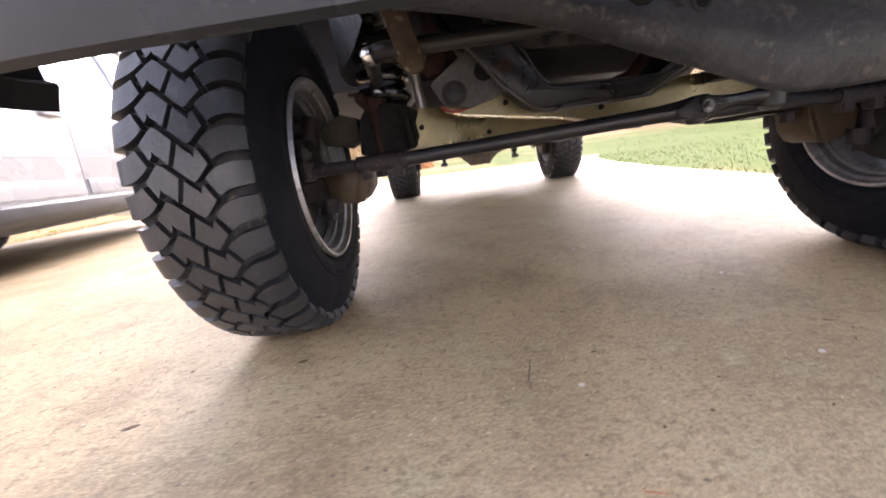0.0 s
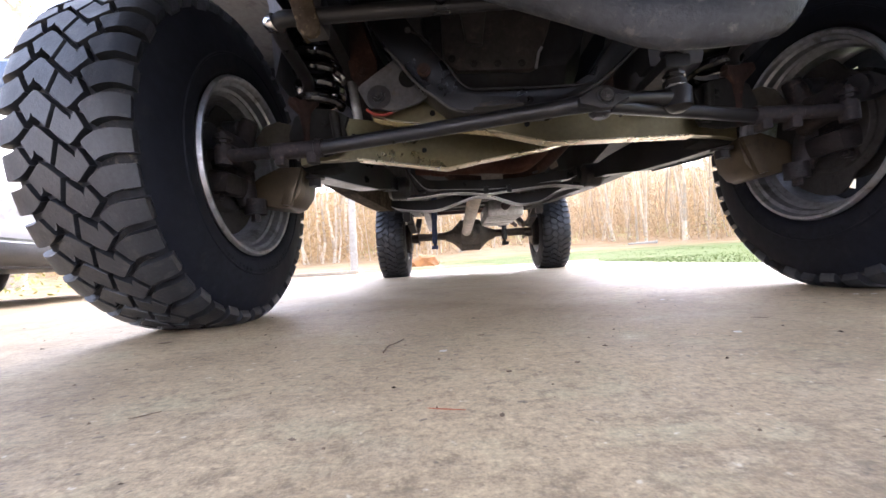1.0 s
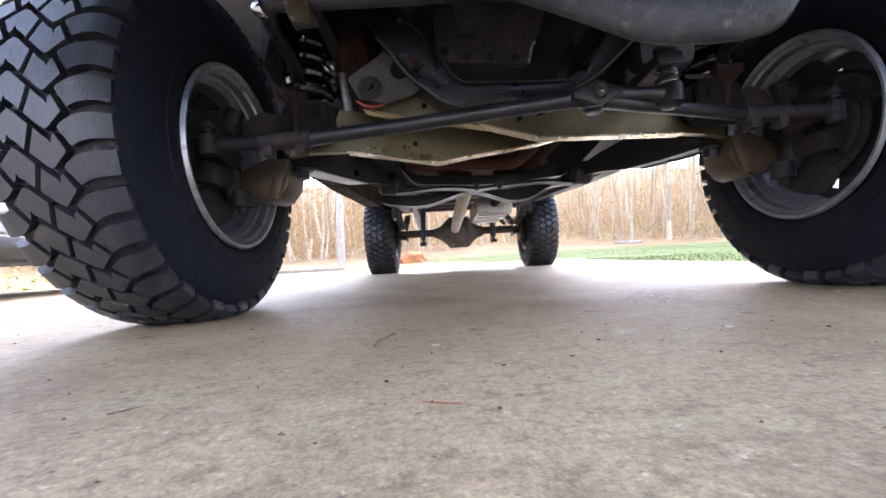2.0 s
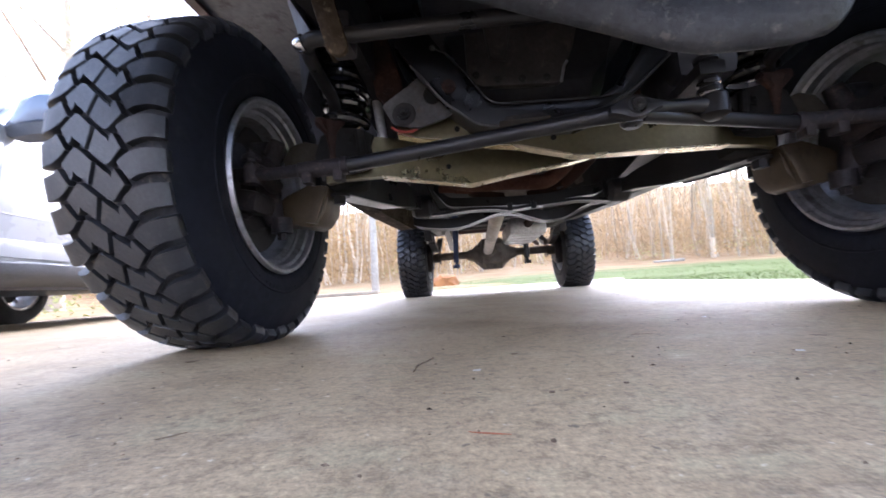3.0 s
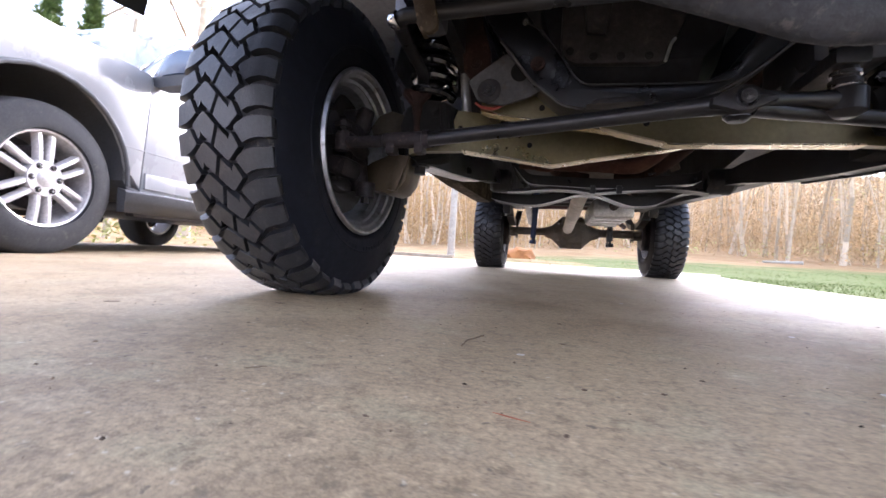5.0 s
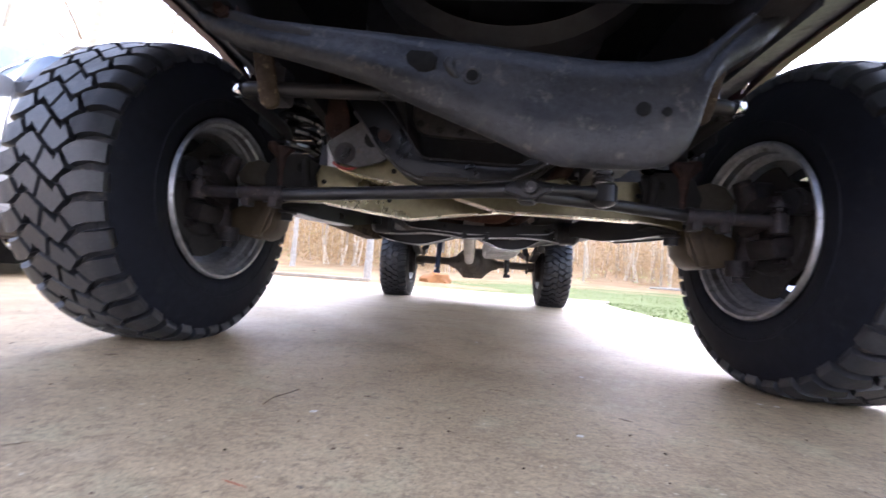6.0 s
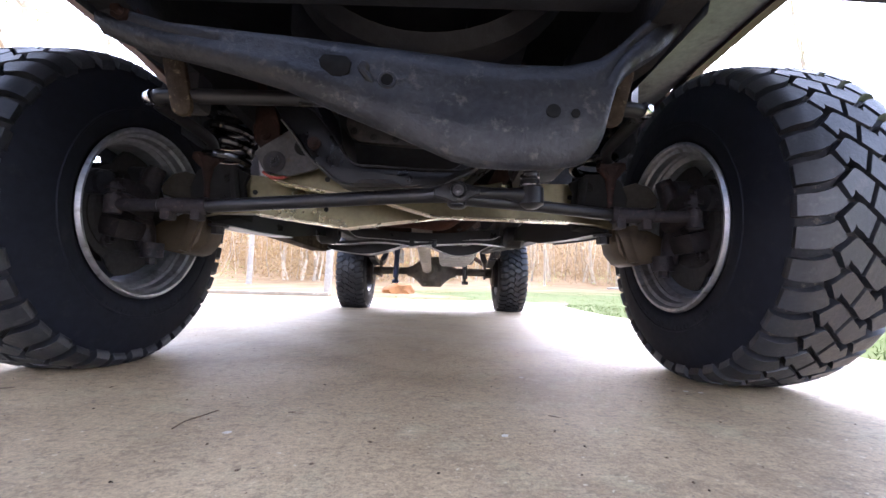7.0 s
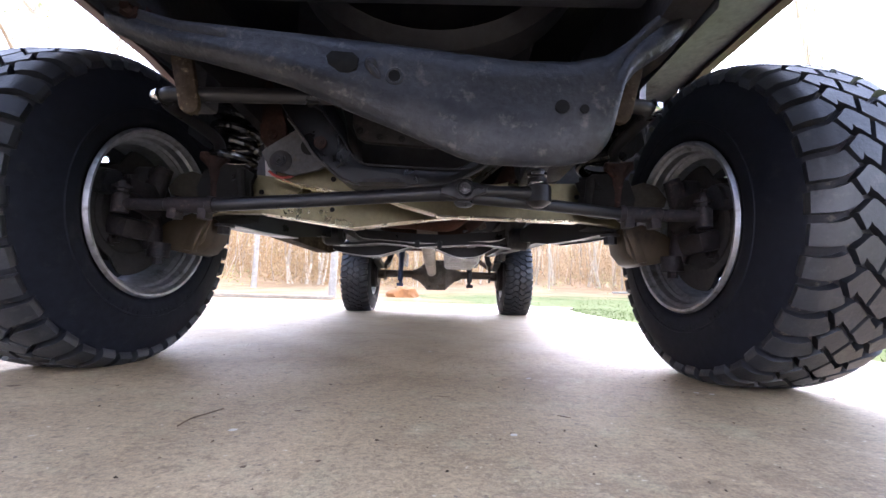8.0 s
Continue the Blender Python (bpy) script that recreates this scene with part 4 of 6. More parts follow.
channel("gearbox_crossmember", [(-0.46, 0.39), (-0.418, 0.370), (-0.312, 0.355), (-0.236, 0.356), (-0.160, 0.376), (-0.081, 0.401), (-0.03, 0.403), (0.02, 0.399), (0.08, 0.376), (0.145, 0.357), (0.234, 0.366), (0.326, 0.412), (0.46, 0.43)], 0.85, 0.94, 0.045, "black arched gearbox crossmember")
bm = tube(bmesh.new(), smooth_path([(-0.30, 0.36, 0.56), (-0.25, 0.46, 0.48), (-0.175, 0.50, 0.461), (-0.042, 0.50, 0.456), (0.08, 0.50, 0.449), (0.133, 0.49, 0.475), (0.177, 0.47, 0.516), (0.21, 0.42, 0.58)]), 0.027, 14)
part("crossover_pipe", bm, "pipe_rust", truck, "red-brown rusty exhaust crossover pipe")
bm = tube(bmesh.new(), [(-0.02, 1.15, 0.51), (-0.03, 1.2, 0.505), (-0.05, 2.72, 0.385), (-0.05, 2.78, 0.38)], [0.03, 0.043, 0.043, 0.03], 20)
part("driveshaft", bm, "shaft", truck, "pale steel driveshaft tube")
bm = bmesh.new()
box(bm, (0.19, 2.1, 0.46), (0.25, 0.70, 0.12), (0, 0, 0), 0.03)
for y in (1.80, 2.0, 2.2, 2.4):
    tube(bm, [(0.085, y, 0.400), (0.295, y, 0.400)], 0.008, 8)
part("muffler", bm, "silver", truck, "pale silver muffler")
bm = tube(bmesh.new(), smooth_path([(0.1, 0.70, 0.45), (0.17, 1.2, 0.47), (0.19, 1.78, 0.47)]), 0.028, 12)
part("front_pipe", bm, "rust", truck)
bm = tube(bmesh.new(), smooth_path([(0.2, 2.42, 0.48), (0.25, 2.6, 0.58), (0.30, 2.97, 0.66), (0.4, 3.5, 0.60), (0.6, 4.0, 0.52)]), 0.026, 12)
part("tail_pipe", bm, "rust", truck)

# ---- rear axle ----
bm = tube(bmesh.new(), [(-0.66, WB, 0.37), (-0.20, WB, 0.37), (-0.16, WB, 0.37), (0.16, WB, 0.37), (0.20, WB, 0.37), (0.66, WB, 0.37)], [0.036, 0.036, 0.045, 0.045, 0.036, 0.036], 16)
lathe(bm, [(-0.24, 0.045), (-0.18, 0.065), (-0.13, 0.11), (-0.09, 0.155), (0.09, 0.155), (0.13, 0.11), (0.18, 0.065), (0.24, 0.045)], 10, pose(-0.01, WB, 0.365, 18))
for k in range(10):
    t = 2 * math.pi * k / 10
    bolt(bm, (-0.03 + 0.125 * math.cos(t), WB - 0.118, 0.365 + 0.125 * math.sin(t)), 0.009, 0.016)
tube(bm, [(-0.02, WB - 0.05, 0.37), (-0.03, WB - 0.15, 0.372), (-0.035, WB - 0.21, 0.376)], [0.13, 0.075, 0.05], 24)
ax = part("rear_axle", bm, "axle_brown", truck, "dusty brown rear axle with differential")
for s in (-1, 1):
    bm = lathe(bmesh.new(), [(s * 0.58, 0.03), (s * 0.58, 0.12), (s * 0.60, 0.14), (s * 0.65, 0.14), (s * 0.66, 0.05)], 32, pose(0, WB, 0.37))
    part("brake_drum", bm, "cast", truck)
    for k in range(3):
        L_ = (1.25, 1.0, 0.7)[k]
        bm = bmesh.new()
        loft(bm, [[(s * 0.52, WB + y, z), (s * 0.58, WB + y, z), (s * 0.58, WB + y, z + 0.012), (s * 0.52, WB + y, z + 0.012)] for y, z in ((L_ * 0.5 * u, 0.445 - 0.014 * k + 0.17 * (L_ * 0.5 * u / 0.62) ** 2) for u in (-1, -0.75, -0.5, -0.25, 0, 0.25, 0.5, 0.75, 1))])
        part("leaf_spring", bm, "worn_black", truck)
    bm = bmesh.new()
    box(bm, (s * 0.55, WB, 0.325), (0.09, 0.14, 0.012), (0, 0, 0), 0.003)
    for dx in (-0.035, 0.035):
        for dy in (-0.05, 0.05):
            tube(bm, [(s * 0.55 + dx, WB + dy, 0.30), (s * 0.55 + dx, WB + dy, 0.47)], 0.006, 8)
    part("u_bolt_plate", bm, "axle_brown", truck)
    bm = bmesh.new()
    x0 = -0.354 if s < 0 else 0.312
    tube(bm, [(x0, WB - 0.14, 0.30), (x0 * 0.97, WB - 0.16, 0.52), (x0 * 0.97, WB - 0.16, 0.525), (x0 * 0.94, WB - 0.20, 0.80)], [0.024, 0.024, 0.029, 0.029], 16)
    tube(bm, [(x0, WB - 0.135, 0.245), (x0, WB - 0.14, 0.30)], [0.01, 0.012], 10)
    tube(bm, [(x0 - 0.03, WB - 0.135, 0.262), (x0 + 0.03, WB - 0.135, 0.262)], 0.017, 12)
    part("shock_absorber", bm, "blue" if s < 0 else "black_steel", truck, "blue rear shock absorber" if s < 0 else "black rear shock absorber")
    bm = bmesh.new()
    prism(bm, [(WB - 0.17, 0.24), (WB - 0.11, 0.24), (WB - 0.02, 0.36), (WB - 0.06, 0.40)], x0 - 0.02 * s, x0 - 0.012 * s, "x")
    part("shock_bracket", bm, "axle_brown", truck)
    bm = bmesh.new()
    box(bm, (s * 0.55, WB - 0.62, 0.56), (0.06, 0.05, 0.18), (15, 0, 0), 0.008)
    part("spring_hanger", bm, "worn_black", truck)

# ---- body ----
def body_side(s):
    """Front wing, cab side and bed side, with wheel openings."""
    out = [(-0.62, 0.98)]
    for k in range(13):
        t = math.pi * (1 - k / 12)
        out.append((0.50 * math.cos(t), 0.90 + 0.16 * math.sin(t) ** 0.6 if 0 < k < 12 else 0.78))
    out[0] = (-0.58, 0.80)
    out += [(0.75, 0.66), (2.25, 0.66)]
    for k in range(13):
        t = math.pi * (1 - k / 12)
        out.append((WB + 0.52 * math.cos(t), 0.72 + 0.32 * math.sin(t) ** 0.6 if 0 < k < 12 else 0.72))
    out += [(4.15, 0.72), (4.2, 1.28), (2.05, 1.30), (2.0, 1.30), (0.95, 1.32), (0.55, 1.36), (-0.55, 1.28), (-0.62, 1.20)]
    bm = prism(bmesh.new(), out, s * 0.945, s * 0.955, "x")
    return part("body_side", bm, "maroon", truck, "maroon painted body side", angle=30)


for s in (-1, 1):
    body_side(s)
bm = bmesh.new()
loft(bm, [[(-0.94, y, z), (0.94, y, z), (0.90, y, z + 0.05), (-0.90, y, z + 0.05)] for y, z in ((-0.60, 1.22), (-0.55, 1.27), (0.55, 1.35), (0.75, 1.37))])
part("hood", bm, "maroon", truck)
bm = bmesh.new()
loft(bm, [[(-w, y, 1.31), (w, y, 1.31), (w * 0.86, y2, z), (-w * 0.86, y2, z)] for y, y2, z, w in ((0.72, 1.10, 1.78, 0.93), (0.80, 1.2, 1.84, 0.94), (1.85, 1.78, 1.84, 0.94), (1.98, 1.88, 1.78, 0.93))])
cab = part("cab", bm, "maroon", truck)
bm = bmesh.new()
box(bm, (0, 0.86, 1.58), (1.5, 0.02, 0.42), (-52 + 90 - 76, 0, 0))
part("windscreen", bm, "glass", cab)
bm = bmesh.new()
box(bm, (0, 1.40, 0.70), (1.86, 1.25, 0.06), (0, 0, 0), 0.01)
for x in (-0.7, -0.45, 0.45, 0.7):
    box(bm, (x, 1.40, 0.665), (0.06, 1.2, 0.03), (0, 0, 0), 0.01)
box(bm, (0, 0.68, 0.95), (1.86, 0.05, 0.6))
part("cab_floor", bm, "under", truck, "dark coated cab floor")
bm = bmesh.new()
box(bm, (0, 3.1, 0.80), (1.86, 2.1, 0.05), (0, 0, 0), 0.01)
for k in range(6):
    box(bm, (0, 2.2 + 0.36 * k, 0.765), (1.5, 0.07, 0.03), (0, 0, 0), 0.008)
part("bed_floor", bm, "under", truck, "dark coated pickup bed floor")
bm = bmesh.new()
box(bm, (0, 4.18, 1.0), (1.88, 0.05, 0.55), (0, 0, 0), 0.012)
part("tailgate", bm, "maroon", truck)
# Unseen sheet added to keep sky light out of the engine bay.
bm = bmesh.new()
box(bm, (0, 0.0, 1.16), (1.86, 1.3, 0.02))
part("engine_bay_light_block", bm, "under", truck)
bm = bmesh.new()
box(bm, (0, -0.59, 1.02), (1.84, 0.04, 0.42), (0, 0, 0), 0.01)
part("grille", bm, "grey_plastic", truck)

# ---- front bumper: a bent steel face bar, open behind ----
def bumper_path():
    return [Vector(p).to_2d() for p in smooth_path([(-0.838, -0.462, 0), (-0.848, -0.52, 0), (-0.828, -0.585, 0), (-0.74, -0.635, 0), (-0.4, -0.655, 0), (0, -0.66, 0), (0.4, -0.655, 0), (0.74, -0.635, 0), (0.828, -0.585, 0), (0.848, -0.52, 0), (0.838, -0.462, 0)], 6)]


P = bumper_path()
rings = []
for i, q in enumerate(P):
    d = (P[min(i + 1, len(P) - 1)] - P[max(i - 1, 0)]).normalized()
    nrm = Vector((-d.y, d.x))
    end = min(i, len(P) - 1 - i)
    zb, zt = 0.487, 0.70
    ring = []
    for o, z in ((0.016, zb + 0.030), (0.004, zb), (-0.004, zb + 0.006), (-0.012, zb + 0.05), (-0.012, zb + 0.12), (-0.002, zt - 0.01), (0.006, zt), (0.05, zt), (0.05, zt - 0.005), (0.010, zt - 0.006), (-0.006, zb + 0.12), (-0.006, zb + 0.05), (0.004, zb + 0.008), (0.013, zb + 0.034)):
        p = q + nrm * o
        ring.append((p.x, p.y, z))
    rings.append(ring)
bm = loft(bmesh.new(), rings)
part("front_bumper", bm, "bumper", truck, "grey steel front bumper with wrapped ends")

# ---- ground ----
def height(x, y):
    """The land: level round the driveway, a bank behind and beside it."""
    d = max(0.0, y - 6.0)
    h = 0.035 * min(d, 9) + 0.10 * max(0, min(d - 9, 8)) + 0.30 * max(0, d - 17)
    e = max(0.0, -x - 7.5)
    h = max(h, 0.03 * min(e, 6) + 0.16 * max(0, e - 6))
    return h - 0.035 + (0.03 * noise.noise((x * 0.6, y * 0.6, 0)) if d + e > 0.5 else 0)


def ground():
    bm = bmesh.new()
    xs = sorted({-400, -200, -110, -70, *range(-50, 51, 2), 70, 110, 200, 400})
    ys = sorted({-400, -200, -100, -50, -30, *range(-20, 61, 2), 80, 120, 200, 400})
    vs = [[bm.verts.new((x, y, height(x, min(y, 60)))) for x in xs] for y in ys]
    for j in range(len(ys) - 1):
        for i in range(len(xs) - 1):
            bm.faces.new((vs[j][i], vs[j][i + 1], vs[j + 1][i + 1], vs[j + 1][i]))
    return link("ground", bm, M["ground"])


def ground_material():
    m = mat("grass_and_leaf_litter", (0.36, 0.255, 0.140), (0.28, 0.185, 0.095), 0.95, 0, 0.9, 25, 0.6, col3=(0.40, 0.25, 0.14), spec=0.05)
    nt = m.node_tree
    N, L = nt.nodes, nt.links
    bsdf = N["Principled BSDF"]
    src = bsdf.inputs["Base Color"].links[0].from_socket
    geo = N.new("ShaderNodeNewGeometry")
    sep = N.new("ShaderNodeSeparateXYZ")
    L.new(geo.outputs["Position"], sep.inputs[0])
    nz = N.new("ShaderNodeTexNoise")
    nz.inputs["Scale"].default_value = 0.7
    L.new(geo.outputs["Position"], nz.inputs["Vector"])

    def rng(src_, a, b, c=0.0, d=1.0):
        r = N.new("ShaderNodeMapRange")
        for k, v in ((1, a), (2, b), (3, c), (4, d)):
            r.inputs[k].default_value = v
        L.new(src_, r.inputs[0])
        return r.outputs[0]

    def calc(op, a, b):
        q = N.new("ShaderNodeMath")
        q.operation = op
        for sock, v in zip(q.inputs, (a, b)):
            if isinstance(v, float):
                sock.default_value = v
            else:
                L.new(v, sock)
        return q.outputs[0]
    wob = rng(nz.outputs[0], 0.3, 0.7, -2.0, 2.0)
    gx = rng(calc("ADD", sep.outputs[0], wob), -2.0, 1.0)
    gy = rng(calc("ADD", sep.outputs[1], wob), 11.0, 14.5, 1.0, 0.0)
    fac = calc("MULTIPLY", gx, gy)
    patch = N.new("ShaderNodeTexNoise")
    patch.inputs["Scale"].default_value, patch.inputs["Detail"].default_value = 3.0, 8.0
    L.new(geo.outputs["Position"], patch.inputs["Vector"])
    green = N.new("ShaderNodeMix")
    green.data_type = "RGBA"
    green.inputs[6].default_value, green.inputs[7].default_value = (0.088, 0.135, 0.034, 1), (0.150, 0.150, 0.060, 1)
    L.new(patch.outputs[0], green.inputs[0])
    x = N.new("ShaderNodeMix")
    x.data_type = "RGBA"
    L.new(fac, x.inputs[0])
    L.new(src, x.inputs[6])
    L.new(green.outputs[2], x.inputs[7])
    L.new(x.outputs[2], bsdf.inputs["Base Color"])
    return m


M["ground"] = ground_material()


def concrete_material():
    """Broom-finished slab: blotches, stains, specks and brush lines."""
    m = bpy.data.materials.new("weathered_concrete")
    m.use_nodes = True
    nt = m.node_tree
    N, L = nt.nodes, nt.links
    bsdf = N["Principled BSDF"]
    geo = N.new("ShaderNodeNewGeometry")

    def tex(scale, detail=6.0, rough=0.6, stretch=None):
        n = N.new("ShaderNodeTexNoise")
        n.inputs["Scale"].default_value, n.inputs["Detail"].default_value, n.inputs["Roughness"].default_value = scale, detail, rough
        src = geo.outputs["Position"]
        if stretch:
            v = N.new("ShaderNodeVectorMath")
            v.operation = "MULTIPLY"
            v.inputs[1].default_value = stretch
            L.new(src, v.inputs[0])
            src = v.outputs[0]
        L.new(src, n.inputs["Vector"])
        return n.outputs[0]

    def rng(src, a, b, c, d):
        r = N.new("ShaderNodeMapRange")
        for k, v in ((1, a), (2, b), (3, c), (4, d)):
            r.inputs[k].default_value = v
        L.new(src, r.inputs[0])
        return r.outputs[0]

    def blend(fac, a, b):
        x = N.new("ShaderNodeMix")
        x.data_type = "RGBA"
        L.new(fac, x.inputs[0])
        for sock, v in ((x.inputs[6], a), (x.inputs[7], b)):
            if isinstance(v, tuple):
                sock.default_value = (*v, 1)
            else:
                L.new(v, sock)
        return x.outputs[2]

    def scale(c, f):
        v = N.new("ShaderNodeVectorMath")
        v.operation = "SCALE"
        L.new(c, v.inputs[0])
        L.new(f, v.inputs["Scale"])
        return v.outputs[0]
    c = blend(rng(tex(1.3, 4.0), 0.40, 0.60, 0.0, 1.0), (0.360, 0.274, 0.162), (0.288, 0.216, 0.125))
    c = blend(rng(tex(4.5, 9.0, 0.75), 0.49, 0.60, 0.0, 0.85), c, (0.194, 0.139, 0.077))
    c = blend(rng(tex(7.3, 8.0, 0.7, (1.0, 1.3, 1.0)), 0.53, 0.64, 0.0, 0.55), c, (0.324, 0.282, 0.168))
    c = blend(rng(tex(9.0, 9.0, 0.75), 0.54, 0.66, 0.0, 0.6), c, (0.450, 0.361, 0.230))
    c = blend(rng(tex(42.0, 6.0, 0.7), 0.52, 0.64, 0.0, 0.75), c, (0.171, 0.127, 0.074))
    broom = tex(1.0, 5.0, 0.7, (26.0, 110.0, 1.0))
    fine = tex(150.0, 5.0, 0.7)
    c = scale(c, rng(broom, 0.3, 0.7, 0.84, 1.13))
    c = scale(c, rng(fine, 0.3, 0.7, 0.62, 1.38))
    c = scale(c, rng(tex(420.0, 3.0, 0.6), 0.3, 0.7, 0.78, 1.22))
    pits = tex(75.0, 3.0, 0.5)
    c = blend(rng(pits, 0.665, 0.72, 0.0, 0.8), c, (0.070, 0.055, 0.040))
    c = blend(rng(tex(95.0, 3.0, 0.5), 0.67, 0.73, 0.0, 0.7), c, (0.55, 0.48, 0.36))
    speck = N.new("ShaderNodeTexVoronoi")
    speck.inputs["Scale"].default_value = 14.0
    L.new(geo.outputs["Position"], speck.inputs["Vector"])
    pick = N.new("ShaderNodeMath")
    pick.operation = "ADD"
    L.new(speck.outputs["Distance"], pick.inputs[0])
    L.new(rng(tex(30.0), 0.35, 0.5, 0.0, 0.3), pick.inputs[1])
    c = blend(rng(pick.outputs[0], 0.06, 0.15, 0.75, 0.0), c, (0.085, 0.07, 0.055))
    L.new(c, bsdf.inputs["Base Color"])
    L.new(rng(tex(3.0), 0.3, 0.7, 0.55, 0.72), bsdf.inputs["Roughness"])
    bsdf.inputs["Specular IOR Level"].default_value = 0.5
    b1 = N.new("ShaderNodeBump")
    b1.inputs["Strength"].default_value, b1.inputs["Distance"].default_value = 0.5, 0.002
    L.new(fine, b1.inputs["Height"])
    b2 = N.new("ShaderNodeBump")
    b2.inputs["Strength"].default_value, b2.inputs["Distance"].default_value = 0.15, 0.003
    L.new(broom, b2.inputs["Height"])
    L.new(b1.outputs[0], b2.inputs["Normal"])
    L.new(b2.outputs[0], bsdf.inputs["Normal"])
    return m


M["concrete"] = concrete_material()
tagged(ground(), "grass and leaf-covered ground rising to a wooded bank", "ground", kind="structure")
edge = [(-5.6, -8), (1.62, -8), (1.58, 0), (1.56, 1.5), (1.58, 2.6), (1.70, 4.0), (1.95, 5.2), (2.3, 6.0), (0.5, 6.1), (-2.0, 6.2), (-4.0, 6.1), (-5.4, 6.0), (-5.5, 3.0)]
bm = prism(bmesh.new(), edge, -0.10, 0.0, "z", 0.008)
tagged(link("driveway", bm, M["concrete"], smooth=False), "weathered tan concrete driveway slab", "driveway", kind="structure")

# ---- unseen wall added behind to block sky light ----
M["unseen_wall"] = mat("unseen_wall_paint", (0.47, 0.49, 0.52), (0.42, 0.44, 0.47), 0.8, 0, 2, 40, 0.1)
bm = bmesh.new()
box(bm, (-2.0, -4.2, 1.3), (15.0, 0.25, 3.0))
tagged(link("wall_south", bm, M["unseen_wall"], smooth=False), "unseen plain wall added to block the southern sky", "wall", kind="structure")


# ---- white sport utility vehicle ----
def arch(cy, cz, r, z0, n=14):
    """Points over a wheel from front to back."""
    a0 = math.asin((z0 - cz) / r)
    return [(cy - r * math.cos(a0 + (math.pi - 2 * a0) * k / n), cz + r * math.sin(a0 + (math.pi - 2 * a0) * k / n)) for k in range(n + 1)]


def suv_wheel(kit_tyre, suv, m):
    """Alloy wheel with six pairs of spokes."""
    bm = lathe(bmesh.new(), [(-0.11, 0.235), (-0.11, 0.25), (0.105, 0.252), (0.115, 0.250), (0.122, 0.245), (0.118, 0.236), (0.10, 0.231), (0.02, 0.222), (-0.11, 0.222)], 60, closed=True)
    w = part("wheel", bm, "alloy", suv, "silver alloy wheel with split spokes")
    w.matrix_basis = m
    t = new("tyre", kit_tyre)
    t.parent = w
    for k in range(6):
        for d in (-1, 1):
            a = 2 * math.pi * k / 6
            bm = bmesh.new()
            loft(bm, [[(x0, wd * u0 + off, r) for x0, u0 in ((x - 0.035, -1), (x - 0.008, -0.9), (x, -0.55), (x, 0.55), (x - 0.008, 0.9), (x - 0.035, 1))] for r, wd, x, off in ((0.06, 0.017, 0.108, d * 0.024), (0.14, 0.0165, 0.112, d * 0.029), (0.20, 0.0165, 0.108, d * 0.033), (0.240, 0.020, 0.102, d * 0.035))])
            sp = part("spoke", bm, "alloy", w)
            sp.matrix_basis = pose(0, 0, 0, -math.degrees(a))
    bm = lathe(bmesh.new(), [(0.06, 0.0), (0.06, 0.10), (0.10, 0.096), (0.113, 0.090), (0.113, 0.045), (0.118, 0.038), (0.12, 0.0)], 36)
    part("hub", bm, "alloy", w)
    for k in range(6):
        a = 2 * math.pi * (k + 0.5) / 6
        bm = bmesh.new()
        bmesh.ops.create_cone(bm, cap_ends=True, segments=6, radius1=0.0085, radius2=0.0075, depth=0.022, matrix=pose(0.112, 0.070 * math.sin(a), 0.070 * math.cos(a), 0, 90, 0))
        part("wheel_nut", bm, "chrome", w)
        # Dark disc painted for the shade in the nut's pocket.
        bm = bmesh.new()
        bmesh.ops.create_cone(bm, cap_ends=True, segments=18, radius1=0.0155, radius2=0.0155, depth=0.003, matrix=pose(0.1132, 0.070 * math.sin(a), 0.070 * math.cos(a), 0, 90, 0))
        part("nut_pocket", bm, "cast", w)
    bm = lathe(bmesh.new(), [(0.03, 0.03), (0.03, 0.165), (0.045, 0.165), (0.045, 0.03)], 40)
    part("brake_disc", bm, "cast", w)


# White cap coloured dark blue; its shaded look is put into the paint.
M["blue_white"] = mat("mirror_cap_blue_shade", (0.055, 0.080, 0.125), (0.048, 0.070, 0.11), 0.25, 0.0, 2, 60, 0.0, coat=0.8, grainy=0.03)


